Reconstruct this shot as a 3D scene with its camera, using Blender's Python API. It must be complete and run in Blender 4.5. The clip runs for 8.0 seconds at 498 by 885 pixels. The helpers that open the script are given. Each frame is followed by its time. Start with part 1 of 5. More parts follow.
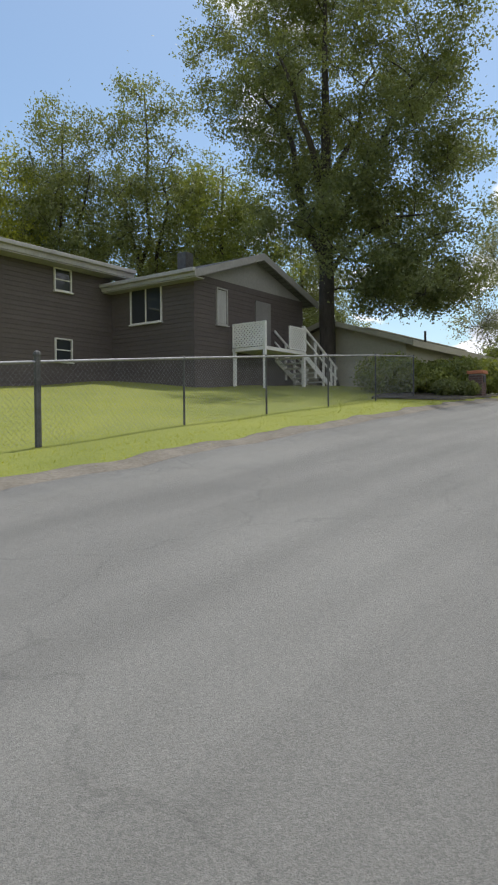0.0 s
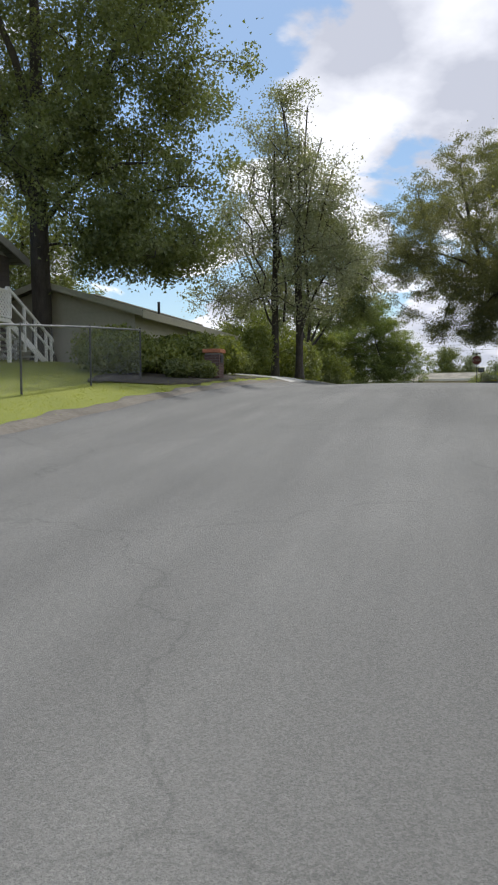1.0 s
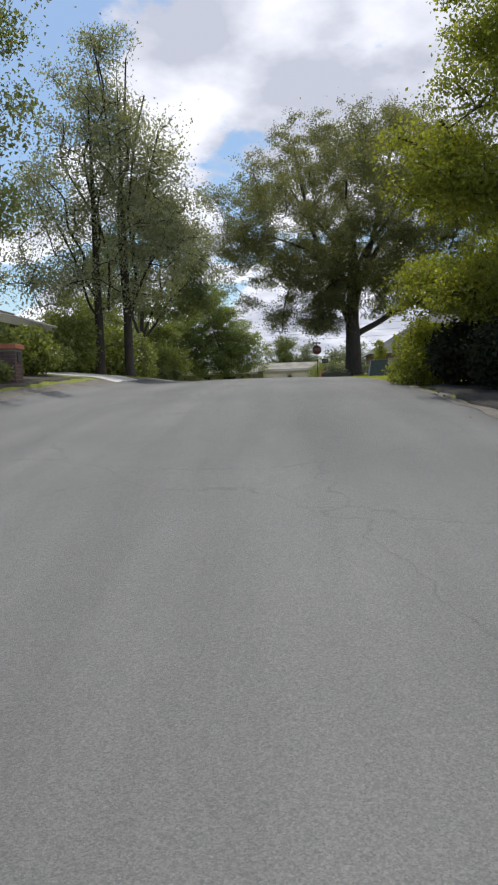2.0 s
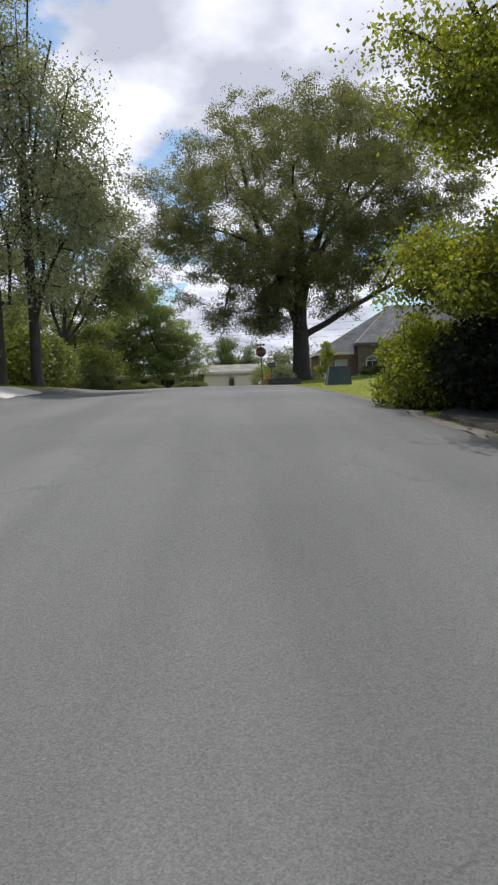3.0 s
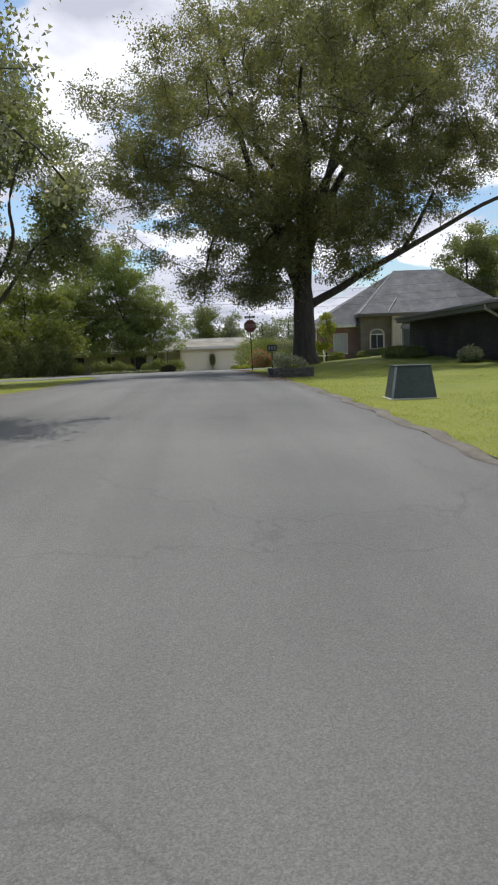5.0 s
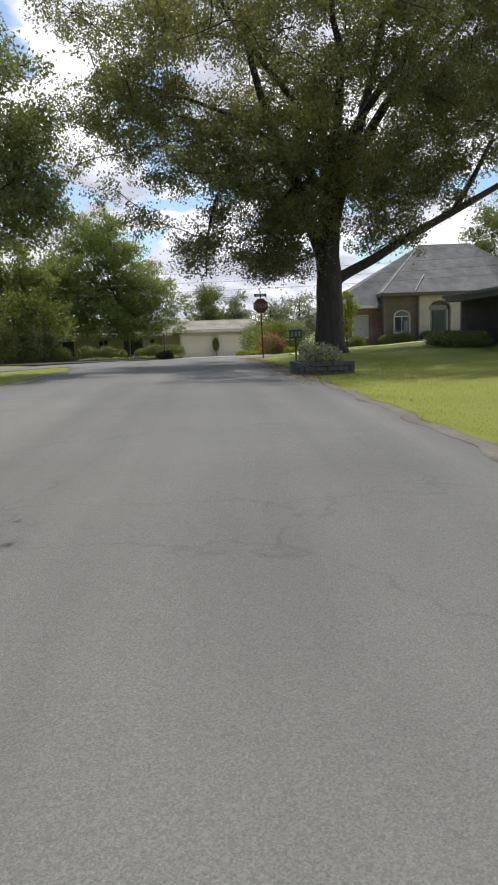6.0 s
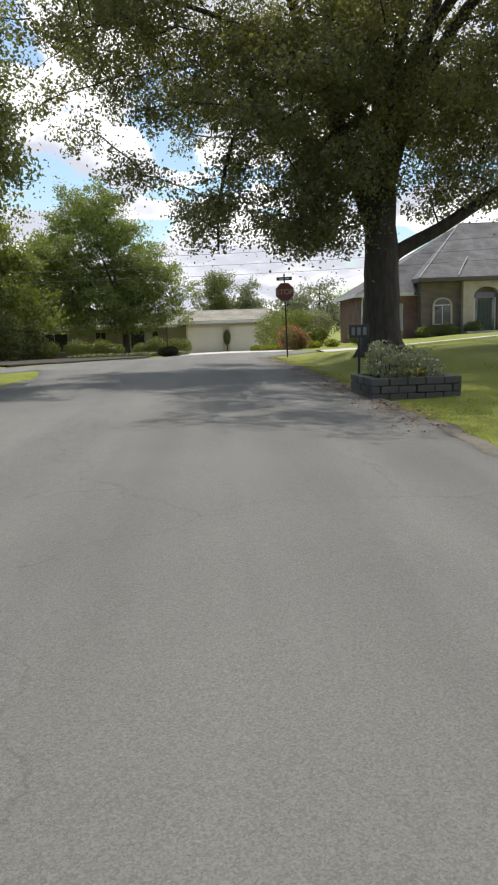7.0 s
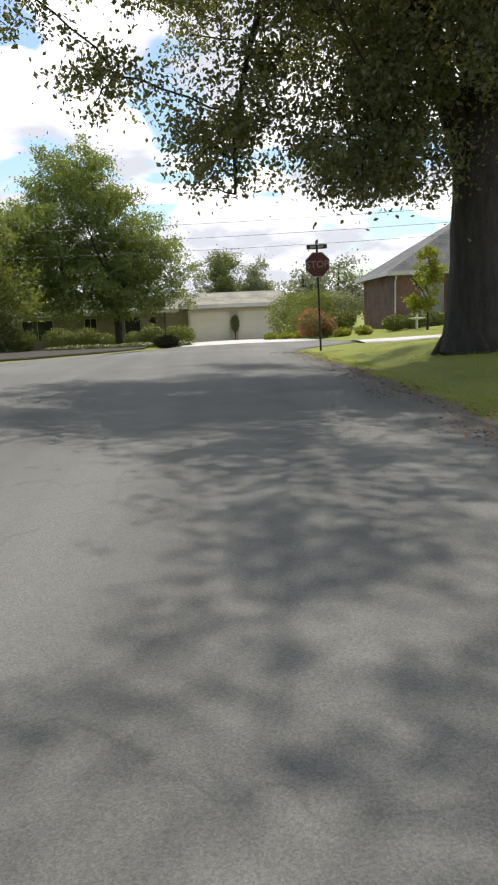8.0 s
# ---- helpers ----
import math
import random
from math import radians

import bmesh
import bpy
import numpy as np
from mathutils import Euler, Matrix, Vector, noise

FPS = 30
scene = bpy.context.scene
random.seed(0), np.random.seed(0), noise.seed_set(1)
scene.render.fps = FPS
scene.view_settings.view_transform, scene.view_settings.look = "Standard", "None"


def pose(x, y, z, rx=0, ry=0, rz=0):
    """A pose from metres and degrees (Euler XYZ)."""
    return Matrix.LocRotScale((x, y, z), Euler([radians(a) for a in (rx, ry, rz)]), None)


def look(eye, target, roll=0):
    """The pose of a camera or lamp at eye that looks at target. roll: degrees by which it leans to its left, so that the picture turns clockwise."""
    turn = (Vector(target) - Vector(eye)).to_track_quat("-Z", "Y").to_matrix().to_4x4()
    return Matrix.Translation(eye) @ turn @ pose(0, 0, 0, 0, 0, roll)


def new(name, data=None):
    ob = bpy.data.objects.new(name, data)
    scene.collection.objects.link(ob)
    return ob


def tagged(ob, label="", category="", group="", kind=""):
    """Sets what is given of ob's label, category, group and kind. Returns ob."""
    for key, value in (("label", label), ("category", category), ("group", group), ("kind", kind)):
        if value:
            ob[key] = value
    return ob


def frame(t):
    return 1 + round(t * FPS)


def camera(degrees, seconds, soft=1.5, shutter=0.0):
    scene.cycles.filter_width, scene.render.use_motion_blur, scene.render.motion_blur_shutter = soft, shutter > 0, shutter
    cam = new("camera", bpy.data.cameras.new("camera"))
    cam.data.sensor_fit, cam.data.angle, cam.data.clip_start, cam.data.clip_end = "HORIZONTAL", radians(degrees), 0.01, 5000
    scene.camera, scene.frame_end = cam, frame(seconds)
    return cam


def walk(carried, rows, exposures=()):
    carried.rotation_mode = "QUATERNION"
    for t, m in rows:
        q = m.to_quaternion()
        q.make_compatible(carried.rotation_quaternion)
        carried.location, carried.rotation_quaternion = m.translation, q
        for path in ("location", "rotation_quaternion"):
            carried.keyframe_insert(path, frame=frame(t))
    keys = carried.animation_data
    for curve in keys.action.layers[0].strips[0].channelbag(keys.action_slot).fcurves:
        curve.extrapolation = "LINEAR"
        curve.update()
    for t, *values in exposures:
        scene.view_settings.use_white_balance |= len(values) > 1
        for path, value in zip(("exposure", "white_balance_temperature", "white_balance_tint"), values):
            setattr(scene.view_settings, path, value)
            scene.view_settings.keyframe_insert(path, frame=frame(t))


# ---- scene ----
cam = camera(39.2, 8.0, soft=2.1)
METRES, EYE, TILT, LEAN, TURN = 44.0, 1.25, -1.0, 0.5, 0.0
ROWS = [
    (0.0, 0.0, 0.0, 0.0, 0.0, 0.0, -0.0),
    (0.5, 0.0115, 0.045, 0.0071, -10.77, -1.58, 0.29),
    (1.0, 0.0275, 0.0854, 0.0115, -20.95, -2.37, 0.24),
    (1.5, 0.0486, 0.124, 0.0169, -28.75, -3.68, 1.24),
    (2.0, 0.0736, 0.1657, 0.0215, -33.92, -3.42, 1.98),
    (3.5, 0.1687, 0.2933, 0.0384, -39.75, -3.98, 2.23),
    (4.0, 0.2, 0.3386, 0.0459, -40.54, -4.55, 2.25),
    (4.5, 0.233, 0.3851, 0.0517, -40.61, -5.49, 2.4),
    (6.0, 0.3668, 0.5597, 0.0625, -40.19, -7.61, 2.11),
    (6.5, 0.416, 0.6264, 0.067, -39.85, -8.49, 2.17),
    (7.0, 0.4615, 0.6899, 0.0695, -39.49, -8.41, 2.18),
    (7.5, 0.507, 0.7545, 0.071, -39.22, -9.24, 1.69),
    (8.0, 0.5532, 0.8223, 0.0724, -39.27, -9.61, 2.56),
]
walk(cam, [(t, pose(0, 0, EYE, TILT, LEAN, TURN) @ pose(METRES * x, METRES * y, METRES * z, 90 + pitch, roll, yaw)) for t, x, y, z, yaw, pitch, roll in ROWS],
     [(0.0, 0.12, 6300, 12), (1.5, -0.05, 6150, 13), (4.5, -0.05, 6130, 14), (6.0, 0.08, 6300, 13), (8.0, 0.33, 6520, 12)])

# ---- world, sun, exposure ----
SUN_HEADING, SUN_HEIGHT = 22.0, 68.0


def make_world():
    w = bpy.data.worlds.new("sky")
    w.use_nodes = True
    scene.world = w
    nt = w.node_tree
    nt.nodes.clear()
    out = nt.nodes.new("ShaderNodeOutputWorld")
    bg = nt.nodes.new("ShaderNodeBackground")
    sky = nt.nodes.new("ShaderNodeTexSky")
    sky.sky_type = "NISHITA"
    sky.sun_disc = False
    sky.sun_elevation = radians(SUN_HEIGHT)
    sky.sun_rotation = radians(SUN_HEADING)
    sky.air_density, sky.dust_density, sky.ozone_density = 1.0, 1.2, 1.0
    tc = nt.nodes.new("ShaderNodeTexCoord")
    sep = nt.nodes.new("ShaderNodeSeparateXYZ")
    nt.links.new(tc.outputs["Generated"], sep.inputs[0])
    # clouds lie on a flat layer: direction divided by its height
    zc = nt.nodes.new("ShaderNodeMath"); zc.operation = "MAXIMUM"; zc.inputs[1].default_value = 0.0
    nt.links.new(sep.outputs["Z"], zc.inputs[0])
    za = nt.nodes.new("ShaderNodeMath"); za.operation = "ADD"; za.inputs[1].default_value = 0.3
    nt.links.new(zc.outputs[0], za.inputs[0])
    div = nt.nodes.new("ShaderNodeVectorMath"); div.operation = "DIVIDE"
    comb = nt.nodes.new("ShaderNodeCombineXYZ")
    for k in range(3):
        nt.links.new(za.outputs[0], comb.inputs[k])
    nt.links.new(tc.outputs["Generated"], div.inputs[0])
    nt.links.new(comb.outputs[0], div.inputs[1])
    mp = nt.nodes.new("ShaderNodeMapping")
    mp.inputs["Location"].default_value = (CLOUD_X, CLOUD_Y, 0.0)
    nt.links.new(div.outputs[0], mp.inputs[0])
    n1 = nt.nodes.new("ShaderNodeTexNoise")
    n1.inputs["Scale"].default_value = 2.6
    n1.inputs["Detail"].default_value = 9.0
    n1.inputs["Roughness"].default_value = 0.52
    n1.inputs["Distortion"].default_value = 0.35
    nt.links.new(mp.outputs[0], n1.inputs["Vector"])
    cover = nt.nodes.new("ShaderNodeMapRange")
    cover.interpolation_type = "SMOOTHSTEP"
    cover.inputs["From Min"].default_value = CLOUD_LOW
    cover.inputs["From Max"].default_value = CLOUD_LOW + 0.06
    # a bank of cloud lies to one side, broken up lower down, with a low row above the horizon
    side = nt.nodes.new("ShaderNodeVectorMath"); side.operation = "DOT_PRODUCT"
    side.inputs[1].default_value = (math.cos(radians(BANK)), -math.sin(radians(BANK)), 0.0)
    nt.links.new(tc.outputs["Generated"], side.inputs[0])
    bank = nt.nodes.new("ShaderNodeMapRange")
    bank.inputs["From Min"].default_value, bank.inputs["From Max"].default_value = -0.05, 0.09
    nt.links.new(side.outputs["Value"], bank.inputs["Value"])
    high = nt.nodes.new("ShaderNodeMapRange")
    high.inputs["From Min"].default_value, high.inputs["From Max"].default_value = 0.16, 0.34
    high.inputs["To Min"].default_value, high.inputs["To Max"].default_value = BANK_LOW, BANK_HIGH
    nt.links.new(sep.outputs["Z"], high.inputs["Value"])
    low = nt.nodes.new("ShaderNodeMapRange")
    low.inputs["From Min"].default_value, low.inputs["From Max"].default_value = 0.11, 0.25
    low.inputs["To Min"].default_value, low.inputs["To Max"].default_value = 0.155, 0.0
    nt.links.new(sep.outputs["Z"], low.inputs["Value"])
    gain = nt.nodes.new("ShaderNodeMix")
    gain.inputs["A"].default_value = -0.05
    nt.links.new(bank.outputs[0], gain.inputs["Factor"])
    nt.links.new(high.outputs[0], gain.inputs["B"])
    lift = nt.nodes.new("ShaderNodeMath")
    nt.links.new(gain.outputs[0], lift.inputs[0])
    nt.links.new(low.outputs[0], lift.inputs[1])
    both = nt.nodes.new("ShaderNodeMath")
    nt.links.new(n1.outputs["Fac"], both.inputs[0])
    nt.links.new(lift.outputs[0], both.inputs[1])
    nt.links.new(both.outputs[0], cover.inputs["Value"])
    # thick parts are grey beneath
    n2 = nt.nodes.new("ShaderNodeTexNoise")
    n2.inputs["Scale"].default_value = 2.4
    n2.inputs["Detail"].default_value = 6.0
    nt.links.new(mp.outputs[0], n2.inputs["Vector"])
    body = nt.nodes.new("ShaderNodeMapRange")
    body.inputs["From Min"].default_value = 0.42
    body.inputs["From Max"].default_value = 0.56
    nt.links.new(n2.outputs["Fac"], body.inputs["Value"])
    cc = nt.nodes.new("ShaderNodeMix"); cc.data_type = "RGBA"
    cc.inputs["A"].default_value = (8.2, 8.2, 8.3, 1)
    cc.inputs["B"].default_value = (4.5, 4.65, 5.1, 1)
    nt.links.new(body.outputs[0], cc.inputs["Factor"])
    mix = nt.nodes.new("ShaderNodeMix"); mix.data_type = "RGBA"
    nt.links.new(cover.outputs[0], mix.inputs["Factor"])
    # a little less violet than the clear model sky
    air = nt.nodes.new("ShaderNodeMix"); air.data_type = "RGBA"; air.blend_type = "MULTIPLY"
    air.inputs["Factor"].default_value = 1.0
    air.inputs["B"].default_value = (0.94, 1.02, 0.98, 1)
    nt.links.new(sky.outputs[0], air.inputs["A"])
    nt.links.new(air.outputs["Result"], mix.inputs["A"])
    nt.links.new(cc.outputs["Result"], mix.inputs["B"])
    nt.links.new(mix.outputs["Result"], bg.inputs["Color"])
    bg.inputs["Strength"].default_value = SKY
    nt.links.new(bg.outputs[0], out.inputs["Surface"])


CLOUD_X, CLOUD_Y, CLOUD_LOW, SKY = 3.1, 1.7, 0.55, 0.138
BANK, BANK_LOW, BANK_HIGH = 21.5, 0.0, 0.19
make_world()
sun = new("sun", bpy.data.lights.new("sun", "SUN"))
sun.data.energy, sun.data.angle, sun.data.color = 3.1, radians(0.6), (1.0, 0.96, 0.9)
az, el = radians(SUN_HEADING), radians(SUN_HEIGHT)
sun.matrix_world = look((math.sin(az) * math.cos(el) * 60, math.cos(az) * math.cos(el) * 60, math.sin(el) * 60), (0, 0, 0))

# ---- materials ----


def node_mat(name, col_a, col_b, scale=4.0, rough=0.8, bump=0.0, bump_scale=40.0, spread=0.12, metal=0.0, island=0.0, translucent=0.0, spec=0.5, fine=None, obj_random=0.0, stretch=(1, 1, 1)):
    """A surface of two colours mixed by broad and fine noise, with fine relief."""
    m = bpy.data.materials.new(name)
    m.use_nodes = True
    nt = m.node_tree
    bs = nt.nodes["Principled BSDF"]
    bs.inputs["Roughness"].default_value = rough
    bs.inputs["Metallic"].default_value = metal
    bs.inputs["Specular IOR Level"].default_value = spec
    tc = nt.nodes.new("ShaderNodeTexCoord")
    mp = nt.nodes.new("ShaderNodeMapping")
    mp.inputs["Scale"].default_value = stretch
    nt.links.new(tc.outputs["Object"], mp.inputs[0])
    a = nt.nodes.new("ShaderNodeTexNoise")
    a.inputs["Scale"].default_value, a.inputs["Detail"].default_value = scale, 6.0
    b = nt.nodes.new("ShaderNodeTexNoise")
    b.inputs["Scale"].default_value, b.inputs["Detail"].default_value = (fine or scale * 9), 5.0
    nt.links.new(mp.outputs[0], a.inputs["Vector"])
    nt.links.new(mp.outputs[0], b.inputs["Vector"])
    add = nt.nodes.new("ShaderNodeMath"); add.operation = "ADD"
    nt.links.new(a.outputs["Fac"], add.inputs[0])
    nt.links.new(b.outputs["Fac"], add.inputs[1])
    last = add.outputs[0]
    rng = nt.nodes.new("ShaderNodeMapRange")
    rng.inputs["From Min"].default_value = 1.0 - spread * 2
    rng.inputs["From Max"].default_value = 1.0 + spread * 2
    nt.links.new(last, rng.inputs["Value"])
    fac = rng.outputs[0]
    if island or obj_random:
        src = nt.nodes.new("ShaderNodeNewGeometry").outputs["Random Per Island"] if island else nt.nodes.new("ShaderNodeObjectInfo").outputs["Random"]
        mm = nt.nodes.new("ShaderNodeMix")
        mm.inputs["Factor"].default_value = island or obj_random
        nt.links.new(fac, mm.inputs["A"])
        nt.links.new(src, mm.inputs["B"])
        fac = mm.outputs[0]
    col = nt.nodes.new("ShaderNodeMix"); col.data_type = "RGBA"
    col.inputs["A"].default_value = (*col_a, 1)
    col.inputs["B"].default_value = (*col_b, 1)
    nt.links.new(fac, col.inputs["Factor"])
    nt.links.new(col.outputs["Result"], bs.inputs["Base Color"])
    if bump:
        c = nt.nodes.new("ShaderNodeTexNoise")
        c.inputs["Scale"].default_value, c.inputs["Detail"].default_value = bump_scale, 4.0
        nt.links.new(mp.outputs[0], c.inputs["Vector"])
        bp = nt.nodes.new("ShaderNodeBump")
        bp.inputs["Strength"].default_value = bump
        bp.inputs["Distance"].default_value = 0.03
        nt.links.new(c.outputs["Fac"], bp.inputs["Height"])
        nt.links.new(bp.outputs[0], bs.inputs["Normal"])
    if translucent:
        tr = nt.nodes.new("ShaderNodeBsdfTranslucent")
        tint = nt.nodes.new("ShaderNodeMix"); tint.data_type = "RGBA"; tint.blend_type = "MULTIPLY"
        tint.inputs["Factor"].default_value = 1.0
        tint.inputs["B"].default_value = (1.5, 1.45, 0.45, 1)
        nt.links.new(col.outputs["Result"], tint.inputs["A"])
        nt.links.new(tint.outputs["Result"], tr.inputs["Color"])
        mix = nt.nodes.new("ShaderNodeMixShader")
        mix.inputs[0].default_value = translucent
        nt.links.new(bs.outputs[0], mix.inputs[1])
        nt.links.new(tr.outputs[0], mix.inputs[2])
        nt.links.new(mix.outputs[0], nt.nodes["Material Output"].inputs["Surface"])
    return m


def glass_mat(name, tint):
    m = bpy.data.materials.new(name)
    m.use_nodes = True
    bs = m.node_tree.nodes["Principled BSDF"]
    bs.inputs["Base Color"].default_value = (*tint, 1)
    bs.inputs["Roughness"].default_value = 0.04
    bs.inputs["Specular IOR Level"].default_value = 0.8
    return m




def asphalt_mat():
    """Old asphalt: pale aggregate specks, wear running lengthwise, a few hairline cracks."""
    m = node_mat("asphalt", (0.138, 0.135, 0.12), (0.214, 0.209, 0.186), 0.3, 0.88, 0.5, 200, 0.17, fine=95)
    nt = m.node_tree
    bs = nt.nodes["Principled BSDF"]
    base = bs.inputs["Base Color"].links[0].from_socket
    tc = nt.nodes.new("ShaderNodeTexCoord")
    mp = nt.nodes.new("ShaderNodeMapping")
    mp.inputs["Rotation"].default_value = (0, 0, radians(36.3))
    nt.links.new(tc.outputs["Object"], mp.inputs[0])
    long = nt.nodes.new("ShaderNodeVectorMath"); long.operation = "MULTIPLY"
    long.inputs[1].default_value = (1.0, 0.05, 1.0)
    nt.links.new(mp.outputs[0], long.inputs[0])
    streak = nt.nodes.new("ShaderNodeTexNoise")
    streak.inputs["Scale"].default_value, streak.inputs["Detail"].default_value = 1.3, 4.0
    nt.links.new(long.outputs[0], streak.inputs["Vector"])
    sr = nt.nodes.new("ShaderNodeMapRange")
    sr.inputs["From Min"].default_value, sr.inputs["From Max"].default_value = 0.35, 0.65
    sr.inputs["To Min"].default_value, sr.inputs["To Max"].default_value = 0.88, 1.1
    nt.links.new(streak.outputs["Fac"], sr.inputs["Value"])
    bend = nt.nodes.new("ShaderNodeTexNoise")
    bend.inputs["Scale"].default_value, bend.inputs["Detail"].default_value = 1.6, 5.0
    nt.links.new(tc.outputs["Object"], bend.inputs["Vector"])
    warp = nt.nodes.new("ShaderNodeVectorMath"); warp.operation = "MULTIPLY_ADD"
    warp.inputs[1].default_value = (0.9, 0.9, 0.9)
    nt.links.new(bend.outputs["Color"], warp.inputs[0])
    nt.links.new(tc.outputs["Object"], warp.inputs[2])
    vo = nt.nodes.new("ShaderNodeTexVoronoi"); vo.feature = "DISTANCE_TO_EDGE"
    vo.inputs["Scale"].default_value = 0.32
    nt.links.new(warp.outputs[0], vo.inputs["Vector"])
    cr = nt.nodes.new("ShaderNodeMapRange")
    cr.inputs["From Min"].default_value, cr.inputs["From Max"].default_value = 0.001, 0.006
    cr.inputs["To Min"].default_value, cr.inputs["To Max"].default_value = 0.84, 1.0
    nt.links.new(vo.outputs["Distance"], cr.inputs["Value"])
    grit = nt.nodes.new("ShaderNodeTexVoronoi")
    grit.inputs["Scale"].default_value = 170.0
    nt.links.new(tc.outputs["Object"], grit.inputs["Vector"])
    gr = nt.nodes.new("ShaderNodeMapRange")
    gr.inputs["To Min"].default_value, gr.inputs["To Max"].default_value = 0.8, 1.2
    gs = nt.nodes.new("ShaderNodeSeparateColor")
    nt.links.new(grit.outputs["Color"], gs.inputs[0])
    nt.links.new(gs.outputs[0], gr.inputs["Value"])
    k1 = nt.nodes.new("ShaderNodeMath"); k1.operation = "MULTIPLY"
    k2 = nt.nodes.new("ShaderNodeMath"); k2.operation = "MULTIPLY"
    nt.links.new(sr.outputs[0], k1.inputs[0]); nt.links.new(cr.outputs[0], k1.inputs[1])
    nt.links.new(k1.outputs[0], k2.inputs[0]); nt.links.new(gr.outputs[0], k2.inputs[1])
    sc = nt.nodes.new("ShaderNodeVectorMath"); sc.operation = "SCALE"
    nt.links.new(base, sc.inputs[0]); nt.links.new(k2.outputs[0], sc.inputs["Scale"])
    nt.links.new(sc.outputs[0], bs.inputs["Base Color"])
    return m


ASPHALT = asphalt_mat()
CONCRETE = node_mat("concrete", (0.46, 0.44, 0.39), (0.60, 0.58, 0.52), 0.8, 0.85, 0.2, 60, 0.15, fine=25)
LAWN = node_mat("lawn", (0.15, 0.178, 0.021), (0.246, 0.262, 0.036), 0.5, 0.9, 0.6, 60, 0.16, fine=22)
DIRT = node_mat("dirt", (0.12, 0.105, 0.08), (0.21, 0.188, 0.148), 2.0, 0.95, 0.5, 50, 0.15)
# soil colour of the beds, also painted where tree shade lies on the lawn
MULCH_AND_SHADE = node_mat("mulch_and_shade", (0.036, 0.031, 0.023), (0.08, 0.067, 0.05), 4.0, 0.95, 0.6, 50, 0.15)
BARK = node_mat("bark", (0.03, 0.024, 0.019), (0.085, 0.071, 0.058), 3.0, 0.9, 0.9, 14, 0.15, stretch=(3, 3, 0.7))
LEAF_OAK = node_mat("leaf_oak", (0.088, 0.1, 0.06), (0.252, 0.252, 0.149), 0.25, 0.55, 0, 1, 0.2, island=0.55, translucent=0.46)
LEAF_DARK = node_mat("leaf_dark", (0.09, 0.115, 0.05), (0.24, 0.265, 0.115), 0.3, 0.5, 0, 1, 0.2, island=0.55, translucent=0.4)
LEAF_GREY = node_mat("leaf_grey", (0.15, 0.165, 0.12), (0.37, 0.385, 0.285), 0.3, 0.5, 0, 1, 0.2, island=0.6, translucent=0.36)
LEAF_GREEN = node_mat("leaf_green", (0.10, 0.13, 0.042), (0.255, 0.285, 0.085), 0.4, 0.5, 0, 1, 0.2, island=0.55, translucent=0.42)
LEAF_YELLOW = node_mat("leaf_yellow", (0.11, 0.14, 0.028), (0.34, 0.35, 0.07), 0.6, 0.5, 0, 1, 0.2, island=0.6, translucent=0.55)
LEAF_HEDGE = node_mat("leaf_hedge", (0.08, 0.115, 0.022), (0.28, 0.295, 0.055), 1.2, 0.55, 0, 1, 0.2, island=0.6, translucent=0.14)
LEAF_SHADE = node_mat("leaf_shade_tree", (0.10, 0.14, 0.055), (0.28, 0.325, 0.115), 0.4, 0.5, 0, 1, 0.2, island=0.55, translucent=0.45)
LEAF_CORNER = node_mat("leaf_corner_tree", (0.10, 0.125, 0.062), (0.29, 0.32, 0.17), 0.4, 0.5, 0, 1, 0.2, island=0.6, translucent=0.4)
# near-black leaves hold the roadside tree's shade; the kerb post's shrub uses them too
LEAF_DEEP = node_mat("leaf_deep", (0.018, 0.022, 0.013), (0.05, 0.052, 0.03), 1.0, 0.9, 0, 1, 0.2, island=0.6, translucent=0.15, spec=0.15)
LEAF_GOLD = node_mat("leaf_gold", (0.27, 0.25, 0.042), (0.53, 0.47, 0.085), 1.2, 0.55, 0, 1, 0.2, island=0.6, translucent=0.3)
LEAF_SAGE = node_mat("leaf_sage", (0.16, 0.19, 0.12), (0.32, 0.34, 0.24), 1.2, 0.6, 0, 1, 0.2, island=0.6, translucent=0.25)
LEAF_RED = node_mat("leaf_red", (0.5, 0.04, 0.075), (0.76, 0.15, 0.2), 2.0, 0.55, 0, 1, 0.2, island=0.7, translucent=0.3)
PETAL_WHITE = node_mat("petal_white", (0.6, 0.6, 0.52), (0.8, 0.8, 0.75), 2.0, 0.6, 0, 1, 0.2, island=0.6, translucent=0.2)
PETAL_YELLOW = node_mat("petal_yellow", (0.6, 0.42, 0.03), (0.85, 0.68, 0.06), 2.0, 0.6, 0, 1, 0.2, island=0.6, translucent=0.2)
SIDING_DARK = node_mat("siding_dark", (0.075, 0.062, 0.058), (0.112, 0.094, 0.087), 1.2, 0.75, 0.15, 30, 0.16, obj_random=0.3)
SIDING_GREY = node_mat("siding_grey", (0.17, 0.165, 0.155), (0.23, 0.22, 0.21), 1.2, 0.75, 0.15, 30, 0.16, obj_random=0.3)
SIDING_TAN = node_mat("siding_tan", (0.36, 0.34, 0.26), (0.46, 0.43, 0.33), 1.0, 0.75, 0.1, 30, 0.16, obj_random=0.3)
SIDING_CREAM = node_mat("siding_cream", (0.60, 0.54, 0.40), (0.71, 0.65, 0.50), 1.0, 0.7, 0.1, 30, 0.16)
BRICK = node_mat("brick", (0.098, 0.064, 0.055), (0.178, 0.106, 0.09), 2.0, 0.9, 0.3, 60, 0.15, obj_random=0.6)
MORTAR = node_mat("mortar", (0.20, 0.18, 0.16), (0.30, 0.28, 0.25), 5.0, 0.95, 0.3, 60)
